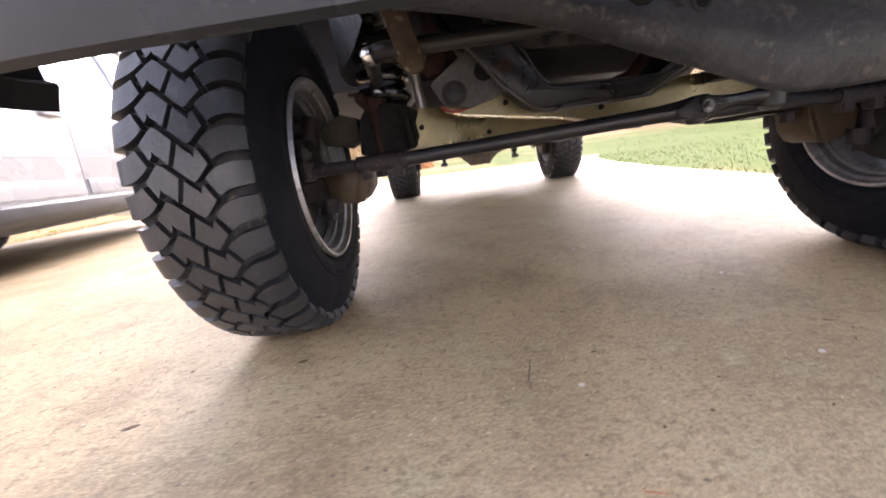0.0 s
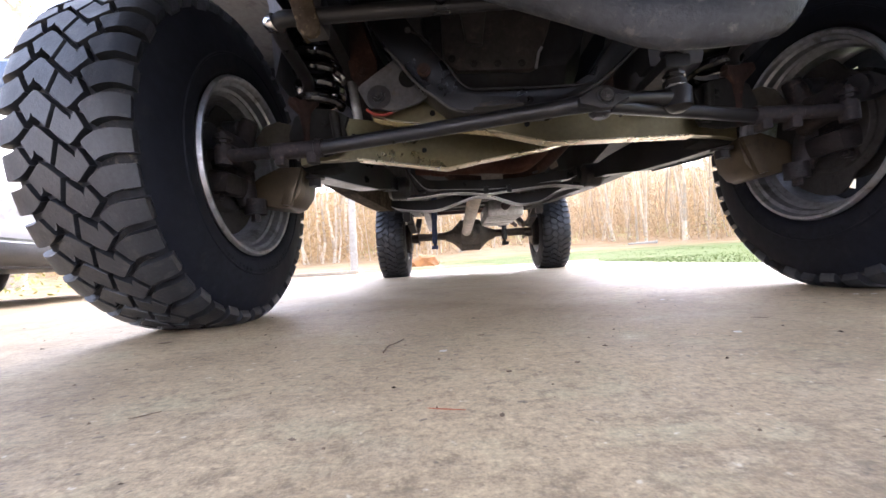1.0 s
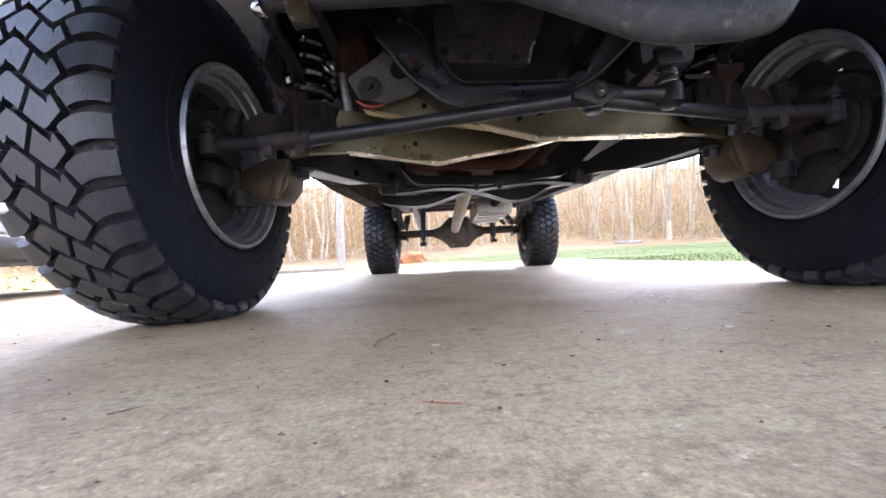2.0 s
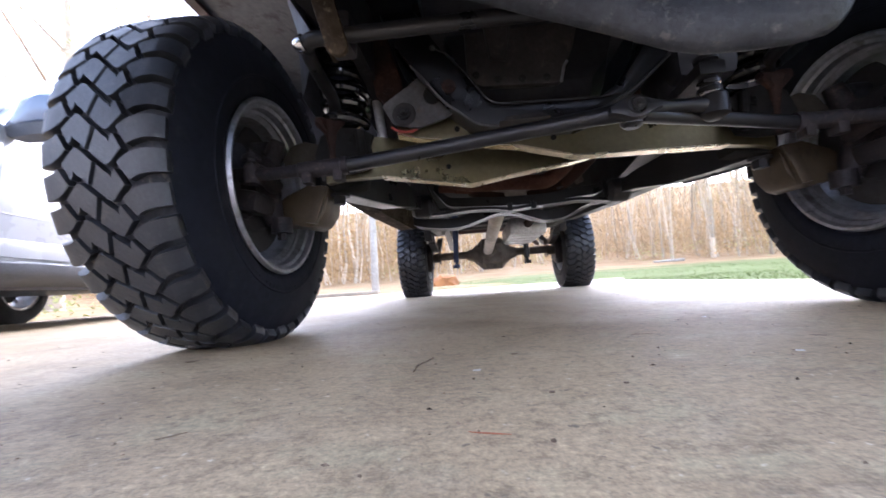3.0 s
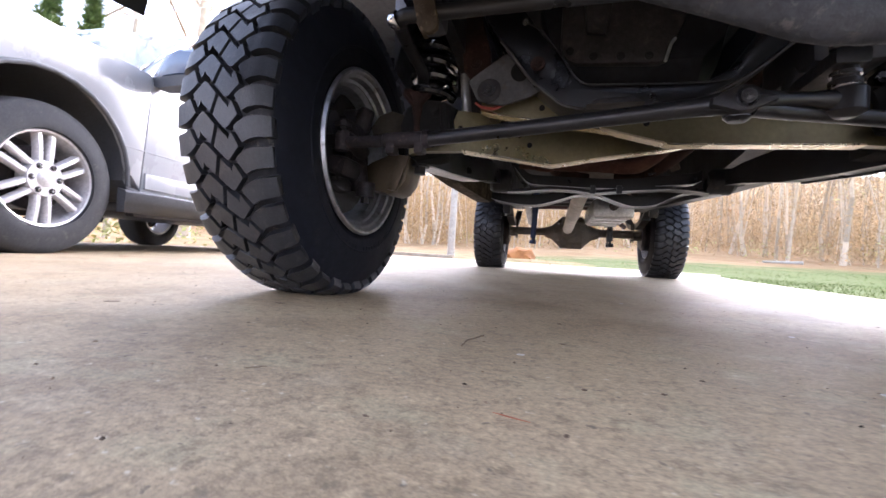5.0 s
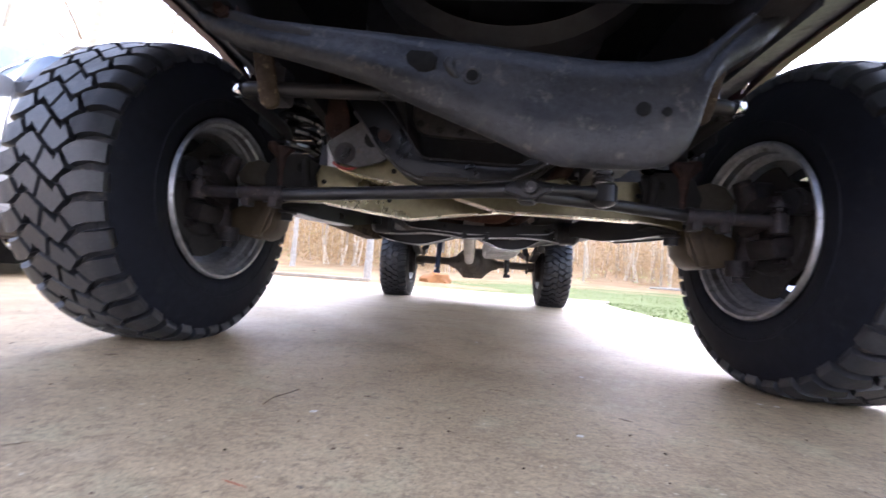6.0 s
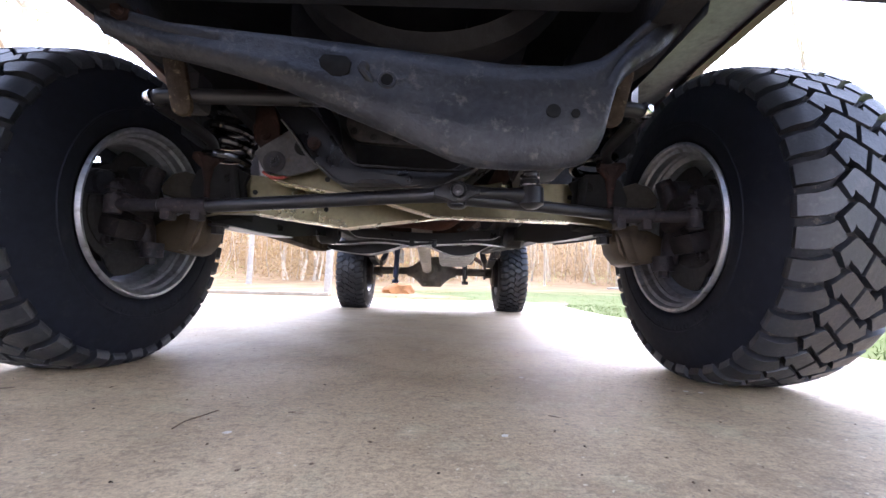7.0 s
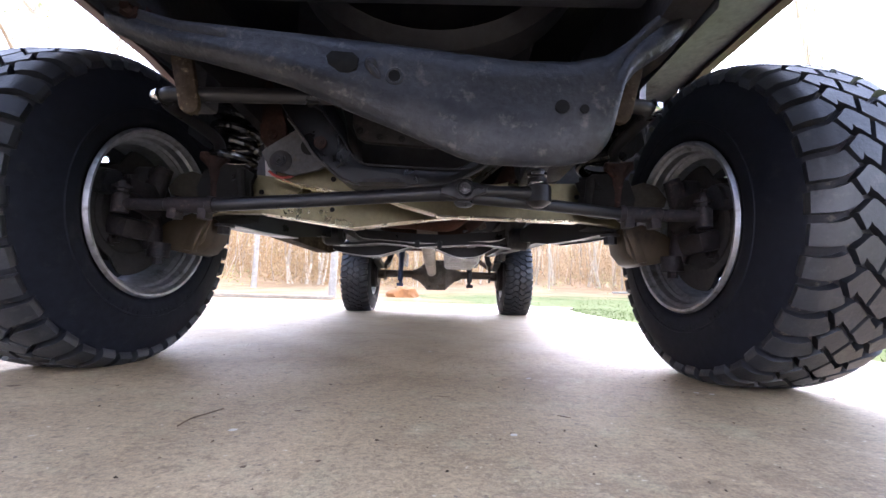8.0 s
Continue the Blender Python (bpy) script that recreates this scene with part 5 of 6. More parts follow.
def make_suv():
    suv = thing("sport_utility_vehicle", "white sport utility vehicle with silver alloy wheels on the driveway", "car", at=(-2.65, 0.43, 0), turn=13)
    WBS, RW = 3.02, 0.398
    fa, ra = arch(0.02, 0.450, 0.485, 0.42), arch(WBS, 0.450, 0.485, 0.42)
    # dark core and wheel wells
    bm = prism(bmesh.new(), [(-0.85, 0.34), (-0.9, 0.85), (-0.72, 0.98), (0.72, 1.13), (4.05, 1.15), (4.1, 0.45), (3.6, 0.40), *[(y, z + 0.06) for y, z in arch(WBS, 0.450, 0.485, 0.40)][::-1], (0.6, 0.33), *[(y, z + 0.06) for y, z in arch(0.02, 0.450, 0.485, 0.40)][::-1]], -1.96, -0.03, "x")
    part("inner_body", bm, "grey_plastic", suv)
    for side in (0, -2.0):
        s = 1 if side == 0 else -1
        def skin(name, poly, mat_, th=0.03, off=0.0, bev=0.006, label=""):
            x1 = side + s * off
            return part(name, prism(bmesh.new(), poly, x1 - s * th, x1, "x", bev), mat_, suv, label)
        skin("front_wing", [(-0.80, 0.55), (-0.86, 0.80), (-0.78, 1.06), (-0.3, 1.16), (0.66, 1.19), (0.60, 0.42), *fa[::-1][1:]], "white_paint", label="white front wing")
        skin("front_door", [(0.668, 1.19), (0.608, 0.40), (1.62, 0.40), (1.66, 1.2)], "white_paint", label="white front door")
        skin("rear_door", [(1.668, 1.2), (1.628, 0.40), (2.40, 0.40), (2.56, 0.85), (2.70, 1.2)], "white_paint", label="white rear door")
        skin("rear_quarter", [(2.708, 1.2), (2.568, 0.85), (2.56, 0.5), *ra[1:], (4.05, 0.5), (4.12, 0.9), (4.05, 1.2)], "white_paint", label="white rear quarter panel")
        for y0, y1, nm in ((0.63, 1.60, "door_moulding"), (1.65, 2.42, "door_moulding")):
            skin(nm, [(y0, 0.425), (y1, 0.425), (y1, 0.54), (y0, 0.53)], "white_paint", 0.03, 0.014, 0.008)
        skin("door_crease", [(0.47, 0.668), (2.40, 0.70), (2.40, 0.708), (0.47, 0.676)], "white_paint", 0.03, 0.003, 0.001)
        b = bmesh.new()
        loft(b, [[(side + s * 0.10 * k, y, 0.315), (side + s * 0.12 * k, y, 0.34), (side + s * 0.12 * k, y, 0.385), (side + s * 0.10 * k, y, 0.395), (side - s * 0.03, y, 0.41), (side - s * 0.03, y, 0.26), (side + s * 0.02, y, 0.26)] for y, k in ((0.47, 0.2), (0.72, 1), (2.3, 1), (2.45, 0.3))])
        part("running_board", b, "board_plastic", suv, "dark grey running board")
        skin("sill", [(0.50, 0.42), (0.58, 0.24), (2.42, 0.24), (2.52, 0.42)], "oil_black", 0.06, -0.005, 0.01)
        for A, nm in ((fa, "arch_trim"), (ra, "arch_trim")):
            cy = (A[0][0] + A[-1][0]) / 2
            b = tube(bmesh.new(), [(side + s * 0.004, y, z) for y, z in A], 0.013, 8)
            part(nm, b, "grey_plastic", suv)
        # greenhouse: pillars and glass
        ins = side - s * 0.05
        tops = side - s * 0.22
        for nm, q in (("side_window", [(0.98, 1.22, 1.30, 1.70), (1.60, 1.22, 1.58, 1.78)]), ("side_window", [(1.70, 1.22, 1.68, 1.78), (2.62, 1.22, 2.60, 1.78)]), ("side_window", [(2.74, 1.22, 2.72, 1.78), (3.80, 1.22, 3.60, 1.76)])):
            (ya, za, yb, zb), (yc, zc, yd, zd) = q
            b = bmesh.new()
            vs = [b.verts.new(p) for p in ((ins, ya, za), (ins, yc, zc), (tops + s * 0.01, yd, zd), (tops + s * 0.01, yb, zb))]
            f = b.faces.new(vs)
            g2 = bmesh.ops.extrude_face_region(b, geom=[f])
            bmesh.ops.translate(b, vec=(-s * 0.008, 0, 0), verts=[v for v in g2["geom"] if isinstance(v, bmesh.types.BMVert)])
            bmesh.ops.recalc_face_normals(b, faces=b.faces[:])
            part(nm, b, "glass", suv)
        for pts, r in (([(side - s * 0.13, 0.64, 1.10), (side - s * 0.26, 1.36, 1.80), (side - s * 0.30, 1.50, 1.86)], 0.035), ([(ins, 1.65, 1.2), (tops, 1.63, 1.80)], 0.03), ([(ins, 2.68, 1.2), (tops, 2.66, 1.80)], 0.03), ([(ins, 3.9, 1.2), (tops, 3.7, 1.80)], 0.05)):
            part("pillar", tube(bmesh.new(), pts, r, 10), "white_paint", suv)
        # door mirror
        b = loft(bmesh.new(), [[(side + s * x, yf + k * (0.735 - yf), z0 + q * (z1 - z0)) for k, q in ((1, 0.06), (0.55, 0.0), (0.12, 0.12), (0.0, 0.45), (0.12, 0.82), (0.45, 1.0), (1, 0.96))]
                               for x, yf, z0, z1 in ((-0.03, 0.690, 1.175, 1.215), (0.03, 0.655, 1.165, 1.275), (0.10, 0.615, 1.165, 1.350), (0.20, 0.595, 1.170, 1.385), (0.29, 0.605, 1.180, 1.375), (0.335, 0.650, 1.205, 1.345))])
        mir = part("door_mirror", b, "blue_white", suv, "white door mirror with blue shade and dark underside painted in")
        # Dark lower band: shadow under the mirror, added as a part.
        b = loft(bmesh.new(), [[(side + s * x, yf, z0), (side + s * x, 0.735, z0), (side + s * x, 0.735, z1), (side + s * x, yf - 0.012, z1)] for x, yf, z0, z1 in ((-0.03, 0.690, 1.135, 1.180), (0.06, 0.640, 1.105, 1.172), (0.20, 0.605, 1.110, 1.176), (0.30, 0.615, 1.125, 1.186), (0.33, 0.655, 1.150, 1.200))])
        part("mirror_underside", b, "grey_plastic", mir)
        b = bmesh.new()
        box(b, (side + s * 0.21, 0.733, 1.27), (0.20, 0.006, 0.15), (0, 0, 0), 0.002)
        part("mirror_glass", b, "chrome", mir)
        b = bmesh.new()
        box(b, (side + s * 0.015, 1.48, 0.98), (0.03, 0.20, 0.035), (0, 0, 0), 0.01)
        part("door_handle", b, "white_paint", suv)
    b = loft(bmesh.new(), [[(-1.96, y, z - 0.06), (-1.8, y, z), (-1.0, y, z + 0.03), (-0.2, y, z), (-0.04, y, z - 0.06)] for y, z in ((-0.86, 0.95), (-0.80, 1.06), (-0.4, 1.15), (0.70, 1.22))], closed_ring=False)
    bmesh.ops.solidify(b, geom=b.faces[:], thickness=0.008)
    part("bonnet", b, "white_paint", suv)
    b = loft(bmesh.new(), [[(-1.78 - i, y, z), (-1.0, y, z + 0.03), (-0.22 + i, y, z)] for y, z, i in ((1.36, 1.80, 0), (1.52, 1.87, -0.06), (3.6, 1.88, -0.06), (3.8, 1.80, 0))], closed_ring=False)
    bmesh.ops.solidify(b, geom=b.faces[:], thickness=0.008)
    part("roof", b, "white_paint", suv)
    b = loft(bmesh.new(), [[(-1.9, 0.62, 1.2), (-1.0, 0.52, 1.22), (-0.1, 0.62, 1.2)], [(-1.76, 1.38, 1.81), (-1.0, 1.32, 1.85), (-0.24, 1.38, 1.81)]], closed_ring=False)
    bmesh.ops.solidify(b, geom=b.faces[:], thickness=0.008)
    part("windscreen", b, "glass", suv)
    b = loft(bmesh.new(), [[(-1.92, 3.95, 1.2), (-0.08, 3.95, 1.2)], [(-1.74, 3.72, 1.81), (-0.26, 3.72, 1.81)]], closed_ring=False)
    bmesh.ops.solidify(b, geom=b.faces[:], thickness=0.008)
    part("rear_window", b, "glass", suv)
    b = bmesh.new()
    box(b, (-1.0, -0.88, 0.62), (1.9, 0.16, 0.42), (0, 0, 0), 0.05)
    part("front_bumper", b, "white_paint", suv)
    b = bmesh.new()
    box(b, (-1.0, 4.08, 0.62), (1.9, 0.16, 0.36), (0, 0, 0), 0.05)
    part("rear_bumper", b, "white_paint", suv)
    b = bmesh.new()
    tube(b, [(-1.7, 0, 0.38), (-0.3, 0, 0.38)], 0.04, 10)
    tube(b, [(-1.7, WBS, 0.38), (-0.3, WBS, 0.38)], 0.045, 10)
    box(b, (-1.0, 1.5, 0.33), (1.2, 3.6, 0.10), (0, 0, 0), 0.02)
    part("underbody", b, "oil_black", suv)
    spec = dict(R=RW + 0.012, hw=0.105, rb=0.247, sec=0.132, load=0.385)
    tm = tyre_mesh(**spec)
    tmo = link("tyre", tm, M["rubber"])
    kit = tmo.data
    bpy.data.objects.remove(tmo)
    for y in (0.045, WBS):
        for side in (0, -2.0):
            s = 1 if side == 0 else -1
            suv_wheel(kit, suv, pose(side - s * 0.145, y, 0.385, 0, 0, 0 if s > 0 else 180))
    return suv


make_suv()

# ---- woods ----
M["bark"] = mat("pale_bark", (0.62, 0.53, 0.40), (0.50, 0.42, 0.31), 0.9, 0, 5, 40, 0.5, island=0.3, spec=0.1)
M["pale_bark"] = mat("smooth_pale_bark", (0.48, 0.44, 0.37), (0.40, 0.36, 0.30), 0.85, 0, 6, 30, 0.3)
M["brush"] = mat("dry_brush", (0.42, 0.31, 0.17), (0.36, 0.26, 0.14), 0.95, 0, 3, 40, 0.2, island=0.35, spec=0.05)
M["leaf"] = mat("young_leaf", (0.36, 0.38, 0.12), (0.42, 0.42, 0.15), 0.7, 0, 2, 30, 0.1, island=0.3)
M["dry_leaf"] = mat("dry_leaf", (0.47, 0.33, 0.16), (0.40, 0.27, 0.13), 0.9, 0, 2, 30, 0.1, col3=(0.46, 0.24, 0.10), island=0.35, spec=0.05)
M["clay"] = mat("orange_clay", (0.40, 0.165, 0.045), (0.32, 0.135, 0.045), 0.95, 0, 5, 40, 0.5)
rng_ = random.Random(11)


def limb(verts, faces, a, b, ra, rb, seg=6):
    a, b = Vector(a), Vector(b)
    d = (b - a).normalized()
    u = d.orthogonal().normalized()
    w = d.cross(u)
    i = len(verts)
    for p, r in ((a, ra), (b, rb)):
        for k in range(seg):
            t = 2 * math.pi * k / seg
            verts.append(p + (u * math.cos(t) + w * math.sin(t)) * r)
    for k in range(seg):
        faces.append((i + k, i + (k + 1) % seg, i + seg + (k + 1) % seg, i + seg + k))


def grow(verts, faces, tips, a, d, length, r, depth, rnd):
    """One limb in bent pieces, with side limbs."""
    p = Vector(a)
    n = 3
    for k in range(n):
        q = p + d * length / n
        d = (d + Vector((rnd.uniform(-1, 1), rnd.uniform(-1, 1), rnd.uniform(-0.3, 0.8))) * 0.14).normalized()
        r2 = r * (0.82 if depth else 0.6)
        limb(verts, faces, p, q, r, r2, 7 if r > 0.05 else 5)
        if depth and k > 0:
            for _ in range(2):
                side = (d * 0.7 + Vector((rnd.uniform(-1, 1), rnd.uniform(-1, 1), rnd.uniform(0, 0.5)))).normalized()
                grow(verts, faces, tips, q, side, length * 0.62, r2 * 0.5, depth - 1, rnd)
        p, r = q, r2
    tips.append(p)


def leaves(name, spots, size, count, spread, rnd):
    verts, faces = [], []
    for s in spots:
        for _ in range(count):
            c = Vector(s) + Vector((rnd.gauss(0, spread), rnd.gauss(0, spread), rnd.gauss(0, spread * 0.7)))
            u = Vector((rnd.uniform(-1, 1), rnd.uniform(-1, 1), rnd.uniform(-1, 1))).normalized()
            w = u.orthogonal().normalized()
            z = size * rnd.uniform(0.6, 1.3)
            i = len(verts)
            verts += [c - u * z, c + w * z * 0.45, c + u * z, c - w * z * 0.45]
            faces.append((i, i + 1, i + 2, i + 3))
    me = bpy.data.meshes.new(name)
    me.from_pydata([tuple(v) for v in verts], [], faces)
    return me


def tree(x, y, h, r, bark="bark", leaf=6, lean=(0, 0), seed=1):
    rnd = random.Random(seed)
    z = height(x, y) - 0.1
    t = thing("tree", "bare spring tree with a few young leaves" if leaf else "tall bare tree with pale bark", "tree", "trees round the driveway", at=(x, y, z))
    verts, faces, tips = [], [], []
    p, d, rr = Vector((0, 0, 0)), Vector((lean[0], lean[1], 1)).normalized(), r
    n = 7
    limb(verts, faces, (0, 0, -0.1), (0, 0, 0.15), r * 1.5, r, 10)
    for k in range(n):
        q = p + d * h / n
        limb(verts, faces, p, q, rr, rr * 0.84, 10)
        d = (d + Vector((rnd.uniform(-1, 1), rnd.uniform(-1, 1), 0)) * 0.06).normalized()
        p, rr = q, rr * 0.84
        if k >= 2:
            for _ in range(3):
                a = rnd.uniform(0, 2 * math.pi)
                grow(verts, faces, tips, p, Vector((math.cos(a), math.sin(a), rnd.uniform(0.4, 1.1))).normalized(), h * 0.22, rr * 0.45, 2, rnd)
    me = bpy.data.meshes.new("trunk")
    me.from_pydata([tuple(v) for v in verts], [], faces)
    me.materials.append(M[bark])
    for f in me.polygons:
        f.use_smooth = True
    o = new("trunk", me)
    o.parent = t
    if leaf:
        me = leaves("crown", tips, 0.05, leaf, 0.22, rnd)
        me.materials.append(M["leaf"])
        o = new("crown", me)
        o.parent = t
    return t


for i, (x, y, h, r, bark, lf, ln) in enumerate(((-2.35, 7.6, 12, 0.085, "pale_bark", 0, (0.01, 0)), (-11.5, 9.0, 13, 0.22, "bark", 3, (0.05, 0)), (-14.5, 7.0, 12, 0.2, "bark", 3, (0, 0)), (-9.2, 5.2, 11, 0.07, "bark", 4, (0.03, 0)),
                                                (-10.5, 2.2, 12, 0.09, "bark", 4, (0, 0.02)), (-8.8, 8.6, 11, 0.08, "bark", 5, (0, 0)), (9.5, 8.8, 9, 0.12, "bark", 14, (0, 0)), (13.0, 6.0, 10, 0.14, "bark", 14, (-0.03, 0)),
                                                (-6.4, 12.5, 12, 0.10, "pale_bark", 3, (0, 0)), (4.6, 16.5, 12, 0.05, "bark", 3, (0, 0)), (8.2, 17.5, 12, 0.06, "bark", 3, (0.02, 0)), (-12.5, 0.5, 13, 0.12, "bark", 4, (0, 0)))):
    tree(x, y, h, r, bark, lf, ln, 20 + i)


def pine(x, y, h, r, first, reach, seed):
    """A pine: whorls of limbs with tufts of needles."""
    rnd = random.Random(seed)
    t = thing("pine_tree", "green long-needled pine among the bare trees", "tree", "trees round the driveway", at=(x, y, height(x, y) - 0.1))
    verts, faces, tufts = [], [], []
    for k in range(6):
        limb(verts, faces, (0.02 * h * math.sin(k), 0, h * k / 6), (0.02 * h * math.sin(k + 1), 0, h * (k + 1) / 6), r * (1 - k / 6.5), r * (1 - (k + 1) / 6.5), 8)
    z = h * first
    while z < h:
        f = (z / h - first) / (1 - first)
        for _ in range(4):
            a, l = rnd.uniform(0, 2 * math.pi), reach * (1.05 - f) * rnd.uniform(0.5, 1.1)
            tip = Vector((math.cos(a) * l, math.sin(a) * l, z + l * rnd.uniform(0.2, 0.7)))
            limb(verts, faces, (0, 0, z), tip, r * 0.22, r * 0.05, 5)
            for q in (0.55, 0.8, 1.0):
                tufts.append(Vector((0, 0, z)).lerp(tip, q))
        z += h * (1 - first) / 11
    tufts.append(Vector((0, 0, h)))
    me = bpy.data.meshes.new("trunk")
    me.from_pydata([tuple(v) for v in verts], [], faces)
    me.materials.append(M["bark"])
    new("trunk", me).parent = t
    verts, faces = [], []
    for c in tufts:
        for _ in range(34):
            d = Vector((rnd.gauss(0, 1), rnd.gauss(0, 1), rnd.gauss(0.7, 1))).normalized()
            w = d.orthogonal().normalized() * 0.012
            l = rnd.uniform(0.14, 0.30)
            i = len(verts)
            verts += [c - w, c + w, c + d * l]
            faces.append((i, i + 1, i + 2))
    me = bpy.data.meshes.new("crown")
    me.from_pydata([tuple(v) for v in verts], [], faces)
    me.materials.append(M["needle"])
    new("crown", me).parent = t


M["needle"] = mat("pine_needle", (0.075, 0.125, 0.030), (0.105, 0.150, 0.040), 0.7, 0, 2, 30, 0.0, island=0.3, spec=0.2)
for x, y, h, r, first, reach, seed in ((-9.8, 4.41, 4.9, 0.06, 0.45, 0.7, 61), (-9.48, 4.93, 4.85, 0.06, 0.5, 0.6, 62), (-14.6, 4.7, 12.5, 0.16, 0.35, 2.4, 63)):
    pine(x, y, h, r, first, reach, seed)


def woods():
    """Far trunks and dry understorey, too many to count."""
    verts, faces = [], []
    rnd = random.Random(3)

    def spot():
        while True:
            x, y = rnd.uniform(-48, 48), rnd.uniform(-14, 50)
            if rnd.random() < 0.6:
                y = 16 + 26 * rnd.random() ** 1.5
                x = rnd.uniform(-1.25, 1.25) * y
            if y > 17 + 2 * math.sin(x * 0.4) or x < -14 or x > 22:
                if y > 0 or x < -14:
                    return x, y
    for _ in range(1150):
        x, y = spot()
        z, h, r = height(x, min(y, 60)), rnd.uniform(8, 16), rnd.choice((0.012, 0.016, 0.02, 0.02, 0.03, 0.045, 0.075, 0.10))
        lx, ly = rnd.gauss(0, 0.35), rnd.gauss(0, 0.35)
        bend = [Vector((x + lx * 2.2 * t + rnd.gauss(0, 0.10), y + ly * 2.2 * t + rnd.gauss(0, 0.10), z - 0.2 + h * t)) for t in (0, 0.12, 0.3, 0.6, 1)]
        for k in range(4):
            limb(verts, faces, bend[k], bend[k + 1], r * (1 - 0.2 * k), r * (0.8 - 0.2 * k), 5)
        for _k in range(7):
            t = rnd.uniform(0.3, 1)
            a = rnd.uniform(0, 6.28)
            b0 = Vector((x + lx * 2 * t, y + ly * 2 * t, z + h * t))
            limb(verts, faces, b0, b0 + Vector((math.cos(a), math.sin(a), rnd.uniform(0.3, 1.4))) * rnd.uniform(0.6, 2.0), r * 0.3, r * 0.08, 3)
    me = bpy.data.meshes.new("far_woods")
    me.from_pydata([tuple(v) for v in verts], [], faces)
    me.materials.append(M["bark"])
    tagged(new("far_woods", me), "dense pale bare woodland trunks beyond the driveway", "woods", kind="stuff")
    verts, faces = [], []
    for _ in range(46000):
        x, y = spot()
        if y > 38 or abs(x) > 38:
            continue
        z = height(x, y)
        b0, l = z + rnd.uniform(0, 4.5) * rnd.random(), rnd.uniform(0.3, 1.8)
        limb(verts, faces, (x, y, b0), (x + rnd.gauss(0, 0.5) * l, y + rnd.gauss(0, 0.5) * l, b0 + rnd.uniform(0.1, 0.9) * l), rnd.uniform(0.003, 0.009), 0.002, 3)
    me = bpy.data.meshes.new("undergrowth")
    me.from_pydata([tuple(v) for v in verts], [], faces)
    me.materials.append(M["brush"])
    tagged(new("undergrowth", me), "dry tan brush under the trees", "undergrowth", kind="stuff")
    spots = []
    for _ in range(7500):
        x, y = spot()
        spots.append((x, min(y, 40), height(x, min(y, 40)) + 5.0 * rnd.random() ** 1.6))
    me = leaves("dry_leaves", spots, 0.06, 26, 0.75, rnd)
    me.materials.append(M["dry_leaf"])
    tagged(new("dry_leaves", me), "tan dry leaves hanging in the understorey", "leaves", kind="stuff")
    spots = []
    for _ in range(700):
        x, y = spot()
        spots.append((x, min(y, 34), height(x, min(y, 34)) + rnd.uniform(0.3, 6.0)))
    for _ in range(45):
        x, y = rnd.uniform(-14, 16), rnd.uniform(13, 20)
        spots.append((x, y, height(x, y) + rnd.uniform(0.1, 0.7)))
    for _ in range(40):
        x, y = rnd.uniform(-9, -5.8), rnd.uniform(2, 9)
        spots.append((x, y, height(x, y) + rnd.uniform(0.05, 0.4)))
    me = leaves("spring_leaves", spots, 0.045, 34, 0.28, rnd)
    me.materials.append(M["leaf"])
    tagged(new("spring_leaves", me), "scattered yellow-green young leaves in the woods", "leaves", kind="stuff")


woods()


def grass():
    """Blades along the slab's edges."""
    verts, faces = [], []
    rnd = random.Random(8)
    for _ in range(14000):
        if rnd.random() < 0.72:
            y = rnd.uniform(-1.5, 12)
            x = 1.60 + max(0, (y - 3) * 0.13 if y < 6 else 0.5) + abs(rnd.gauss(0, 1.6))
            if y > 6.3:
                x = rnd.uniform(-1.0, 7)
        else:
            y = rnd.uniform(-1, 6.0)
            x = -5.65 - abs(rnd.gauss(0, 0.5))
        z = height(x, y)
        hh, a = rnd.uniform(0.012, 0.032), rnd.uniform(0, 6.28)
        i = len(verts)
        dx, dy = math.cos(a) * 0.004, math.sin(a) * 0.004
        verts += [(x - dx, y - dy, z), (x + dx, y + dy, z), (x + rnd.gauss(0, 0.025), y + rnd.gauss(0, 0.025), z + hh)]
        faces.append((i, i + 1, i + 2))
    me = bpy.data.meshes.new("grass")
    me.from_pydata(verts, [], faces)
    me.materials.append(M["grass"])
    tagged(new("grass", me), "short green spring grass beside the slab", "grass", kind="stuff")


M["grass"] = mat("grass_blade", (0.095, 0.145, 0.036), (0.135, 0.160, 0.050), 0.8, 0, 2, 30, 0.0, island=0.25, spec=0.05)
grass()

# ---- things on the ground ----
bm = bmesh.new()
bmesh.ops.create_icosphere(bm, subdivisions=3, radius=1)
for v in bm.verts:
    v.co = Vector((v.co.x * 0.42, v.co.y * 0.35, max(-0.05, v.co.z) * 0.26)) * (1 + 0.35 * noise.noise(v.co * 1.7))
o = tagged(link("clay_mound", bm, M["clay"]), "low heap of orange clay on the grass", "soil heap")
o.location = (-0.95, 9.0, height(-0.95, 9.0) - 0.01)
bm = tube(bmesh.new(), smooth_path([(-0.55, 0, 0.05), (-0.1, 0.1, 0.06), (0.25, 0.05, 0.055), (0.6, -0.1, 0.06)]), [0.035 + 0.002 * k for k in range(19)], 9)
o = tagged(link("fallen_log", bm, M["pale_bark"]), "pale fallen log on the leafy bank", "log")
o.location = (7.6, 15.8, height(7.6, 15.8))
for k in range(2):
    bm = box(bmesh.new(), (0, 0, 0.03), (2.42, 0.12, 0.07), (0, 0, 0), 0.012)
    o = tagged(link("landscape_timber", bm, M["bark"]), "pale weathered landscape timber edging the leafy ground", "timber edging", "timbers along the drive's end")
    o.location = (-5.8 + 2.45 * k, 7.0, height(-4, 7.0))


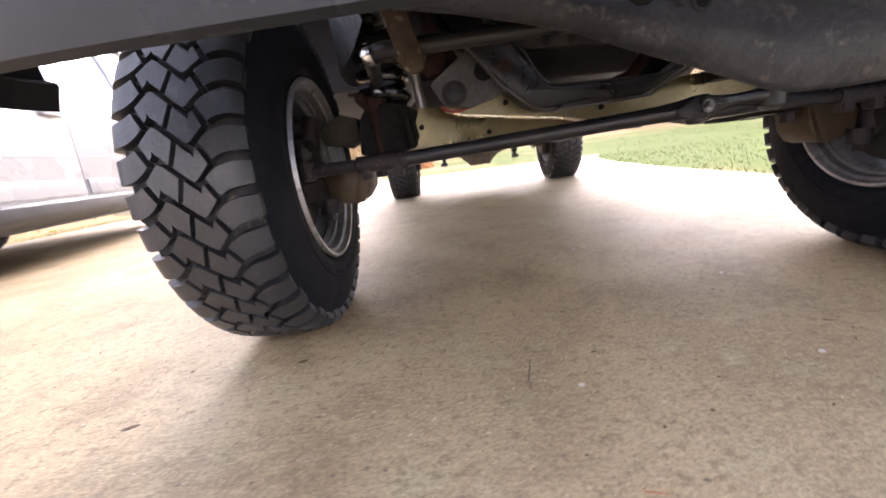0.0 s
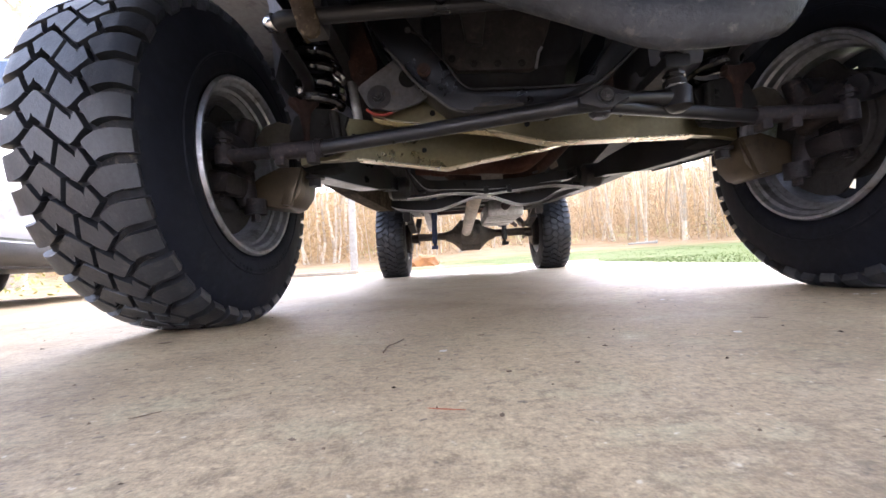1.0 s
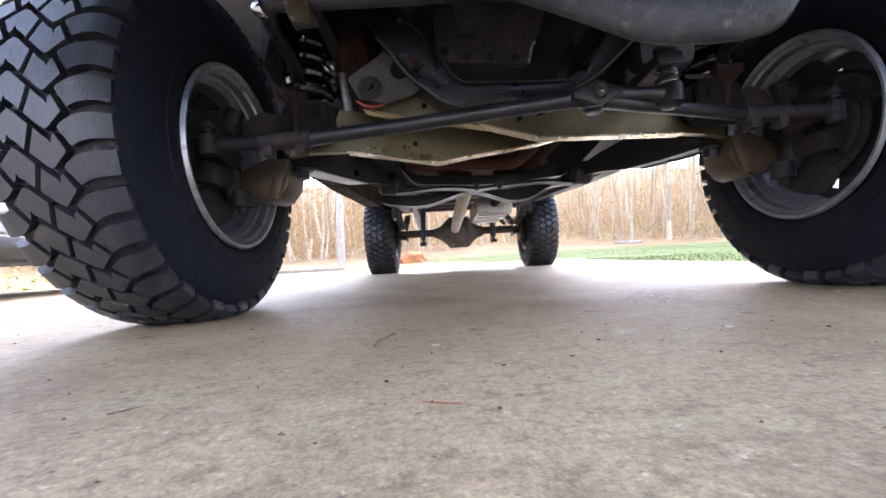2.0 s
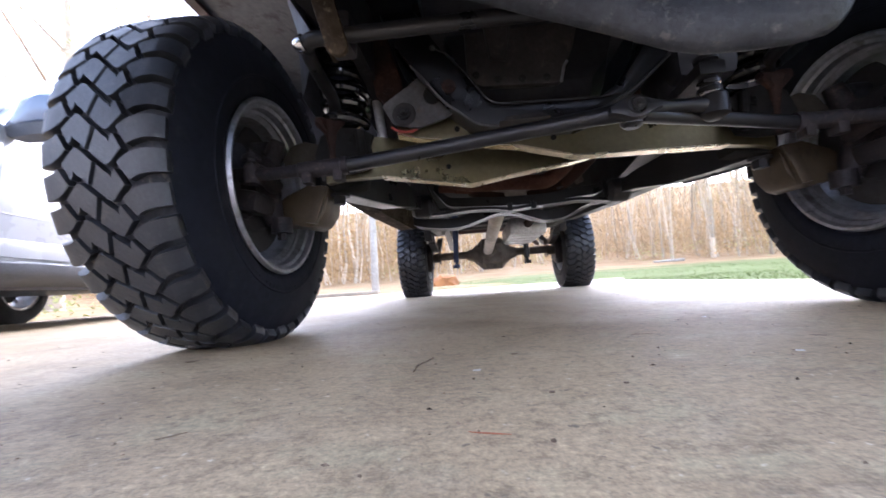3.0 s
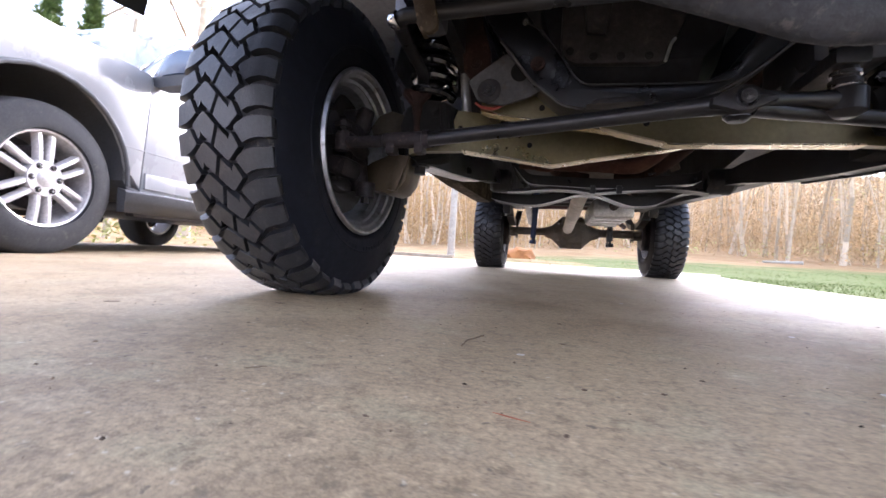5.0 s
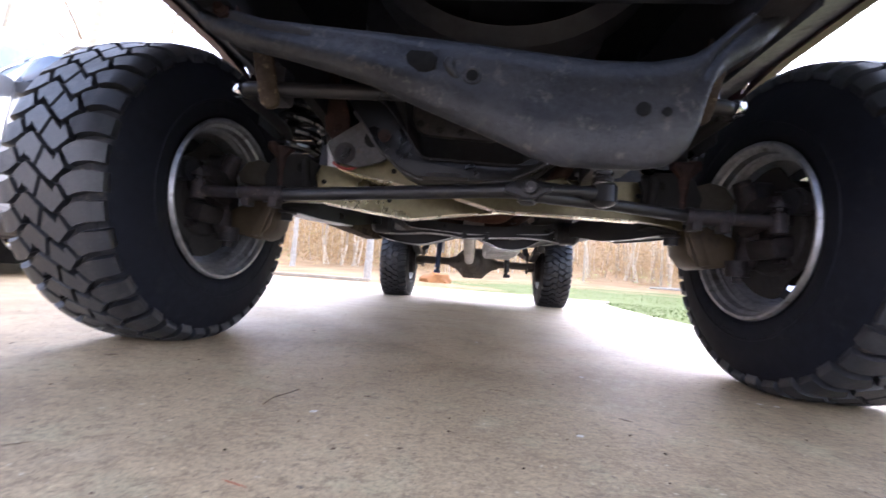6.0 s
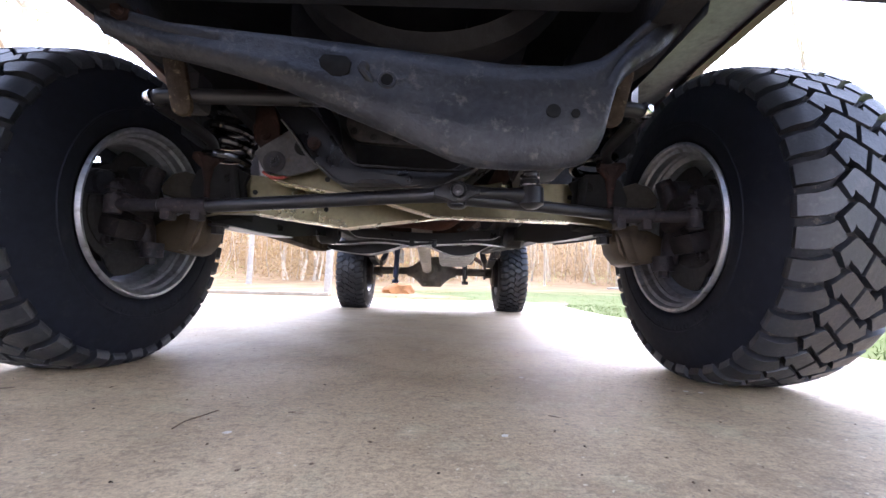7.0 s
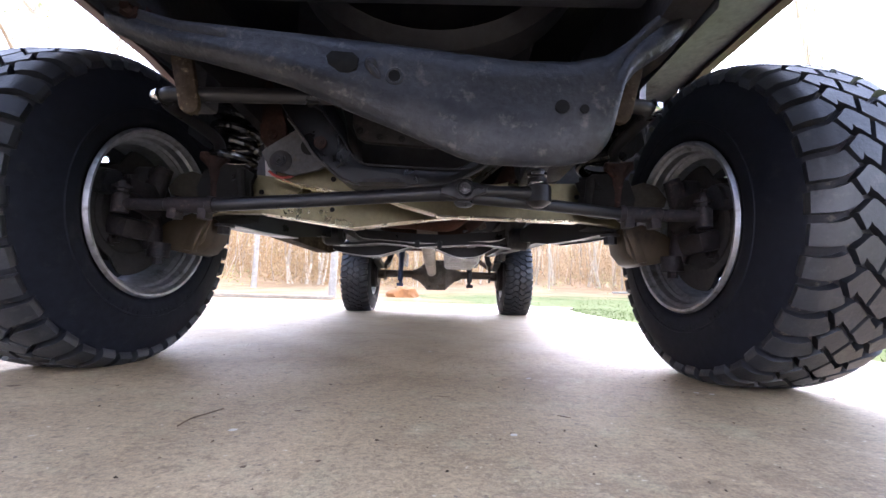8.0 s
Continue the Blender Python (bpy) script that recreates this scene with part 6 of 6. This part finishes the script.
def leaf_bit(name, label, x, y, l, w, turn, mat_, cat):
    bm = bmesh.new()
    loft(bm, [[(l * u, -w * k, 0.0006 + 0.08 * w * u * u), (l * u, 0, 0.0008 + 0.1 * w * abs(u)), (l * u, w * k, 0.0006 + 0.08 * w * u * u)] for u, k in ((-0.5, 0.1), (-0.25, 0.8), (0, 1), (0.25, 0.7), (0.5, 0.08))], closed_ring=False)
    bmesh.ops.solidify(bm, geom=bm.faces[:], thickness=0.0004)
    o = tagged(link(name, bm, M[mat_]), label, cat)
    o.matrix_basis = pose(x, y, 0.0003, 0, 0, turn)
    return o


M["dead_leaf"] = mat("dead_leaf", (0.13, 0.085, 0.05), (0.08, 0.055, 0.035), 0.9, 0, 30, 200, 0.2)
M["red_leaf"] = mat("red_leaf", (0.35, 0.11, 0.05), (0.25, 0.08, 0.04), 0.8, 0, 30, 200, 0.2)
M["pale_chip"] = mat("pale_chip", (0.55, 0.52, 0.47), (0.45, 0.42, 0.38), 0.9, 0, 30, 200, 0.2)
for x, y, l, w, t, mm in ((-0.053, -0.53, 0.006, 0.003, 20, "dead_leaf"), (-0.940, -0.412, 0.028, 0.006, 25, "dead_leaf"), (0.278, -0.336, 0.022, 0.003, -30, "dead_leaf"), (-0.70, -0.25, 0.022, 0.006, 20, "dead_leaf"), (-0.188, -0.644, 0.031, 0.0012, -15, "red_leaf"), (-0.143, -0.348, 0.012, 0.003, 10, "dead_leaf"), (-0.127, -0.550, 0.007, 0.003, 50, "dead_leaf"),
                          (0.08, -0.234, 0.034, 0.0008, -8, "dead_leaf"), (-0.442, -0.622, 0.022, 0.0011, 42, "dead_leaf"), (-0.147, -0.661, 0.007, 0.002, 80, "dead_leaf")):
    leaf_bit("dead_leaf", "small dark dead leaf on the concrete", x, y, l, w, t, mm, "leaf")
leaf_bit("red_leaf", "curled red-brown leaf beside the car tyre", -2.48, 0.72, 0.05, 0.02, 30, "red_leaf", "leaf")
for x, y in ((0.281, -0.05), (0.608, -0.144), (0.634, -0.152), (0.039, 0.33), (-0.196, -0.441), (0.183, -0.427)):
    leaf_bit("wood_chip", "small pale chip on the concrete", x, y, 0.012, 0.005, 35, "pale_chip", "chip")
bm = tube(bmesh.new(), smooth_path([(-0.274, -0.437, 0.002), (-0.272, -0.41, 0.004), (-0.264, -0.38, 0.003), (-0.258, -0.352, 0.002)]), 0.001, 6)
tagged(link("twig", bm, M["dead_leaf"]), "thin dry twig lying on the concrete", "twig")


def grit():
    """Grains of sand and bits of bark on the slab."""
    verts, faces = [], []
    rnd = random.Random(17)
    for _ in range(900):
        x, y, s_ = rnd.uniform(-1.5, 1.3), rnd.uniform(-0.92, 1.6), rnd.choice((0.0008, 0.001, 0.0014, 0.002))
        a, l = rnd.uniform(0, 6.28), rnd.uniform(1.0, 2.4)
        u, w = Vector((math.cos(a), math.sin(a), 0)) * s_ * l, Vector((-math.sin(a), math.cos(a), 0)) * s_
        c, i = Vector((x, y, 0.0)), len(verts)
        verts += [c - u, c + w, c + u, c - w, c + Vector((0, 0, s_ * 0.9))]
        faces += [(i, i + 1, i + 4), (i + 1, i + 2, i + 4), (i + 2, i + 3, i + 4), (i + 3, i, i + 4)]
    me = bpy.data.meshes.new("grit")
    me.from_pydata([tuple(v) for v in verts], [], faces)
    me.materials.append(M["grit"])
    tagged(new("grit", me), "scattered grains and bark crumbs on the concrete", "grit", kind="stuff")


M["grit"] = mat("mixed_grit", (0.16, 0.12, 0.085), (0.10, 0.075, 0.05), 0.9, 0, 30, 200, 0.1, island=0.85, spec=0.1)
grit()
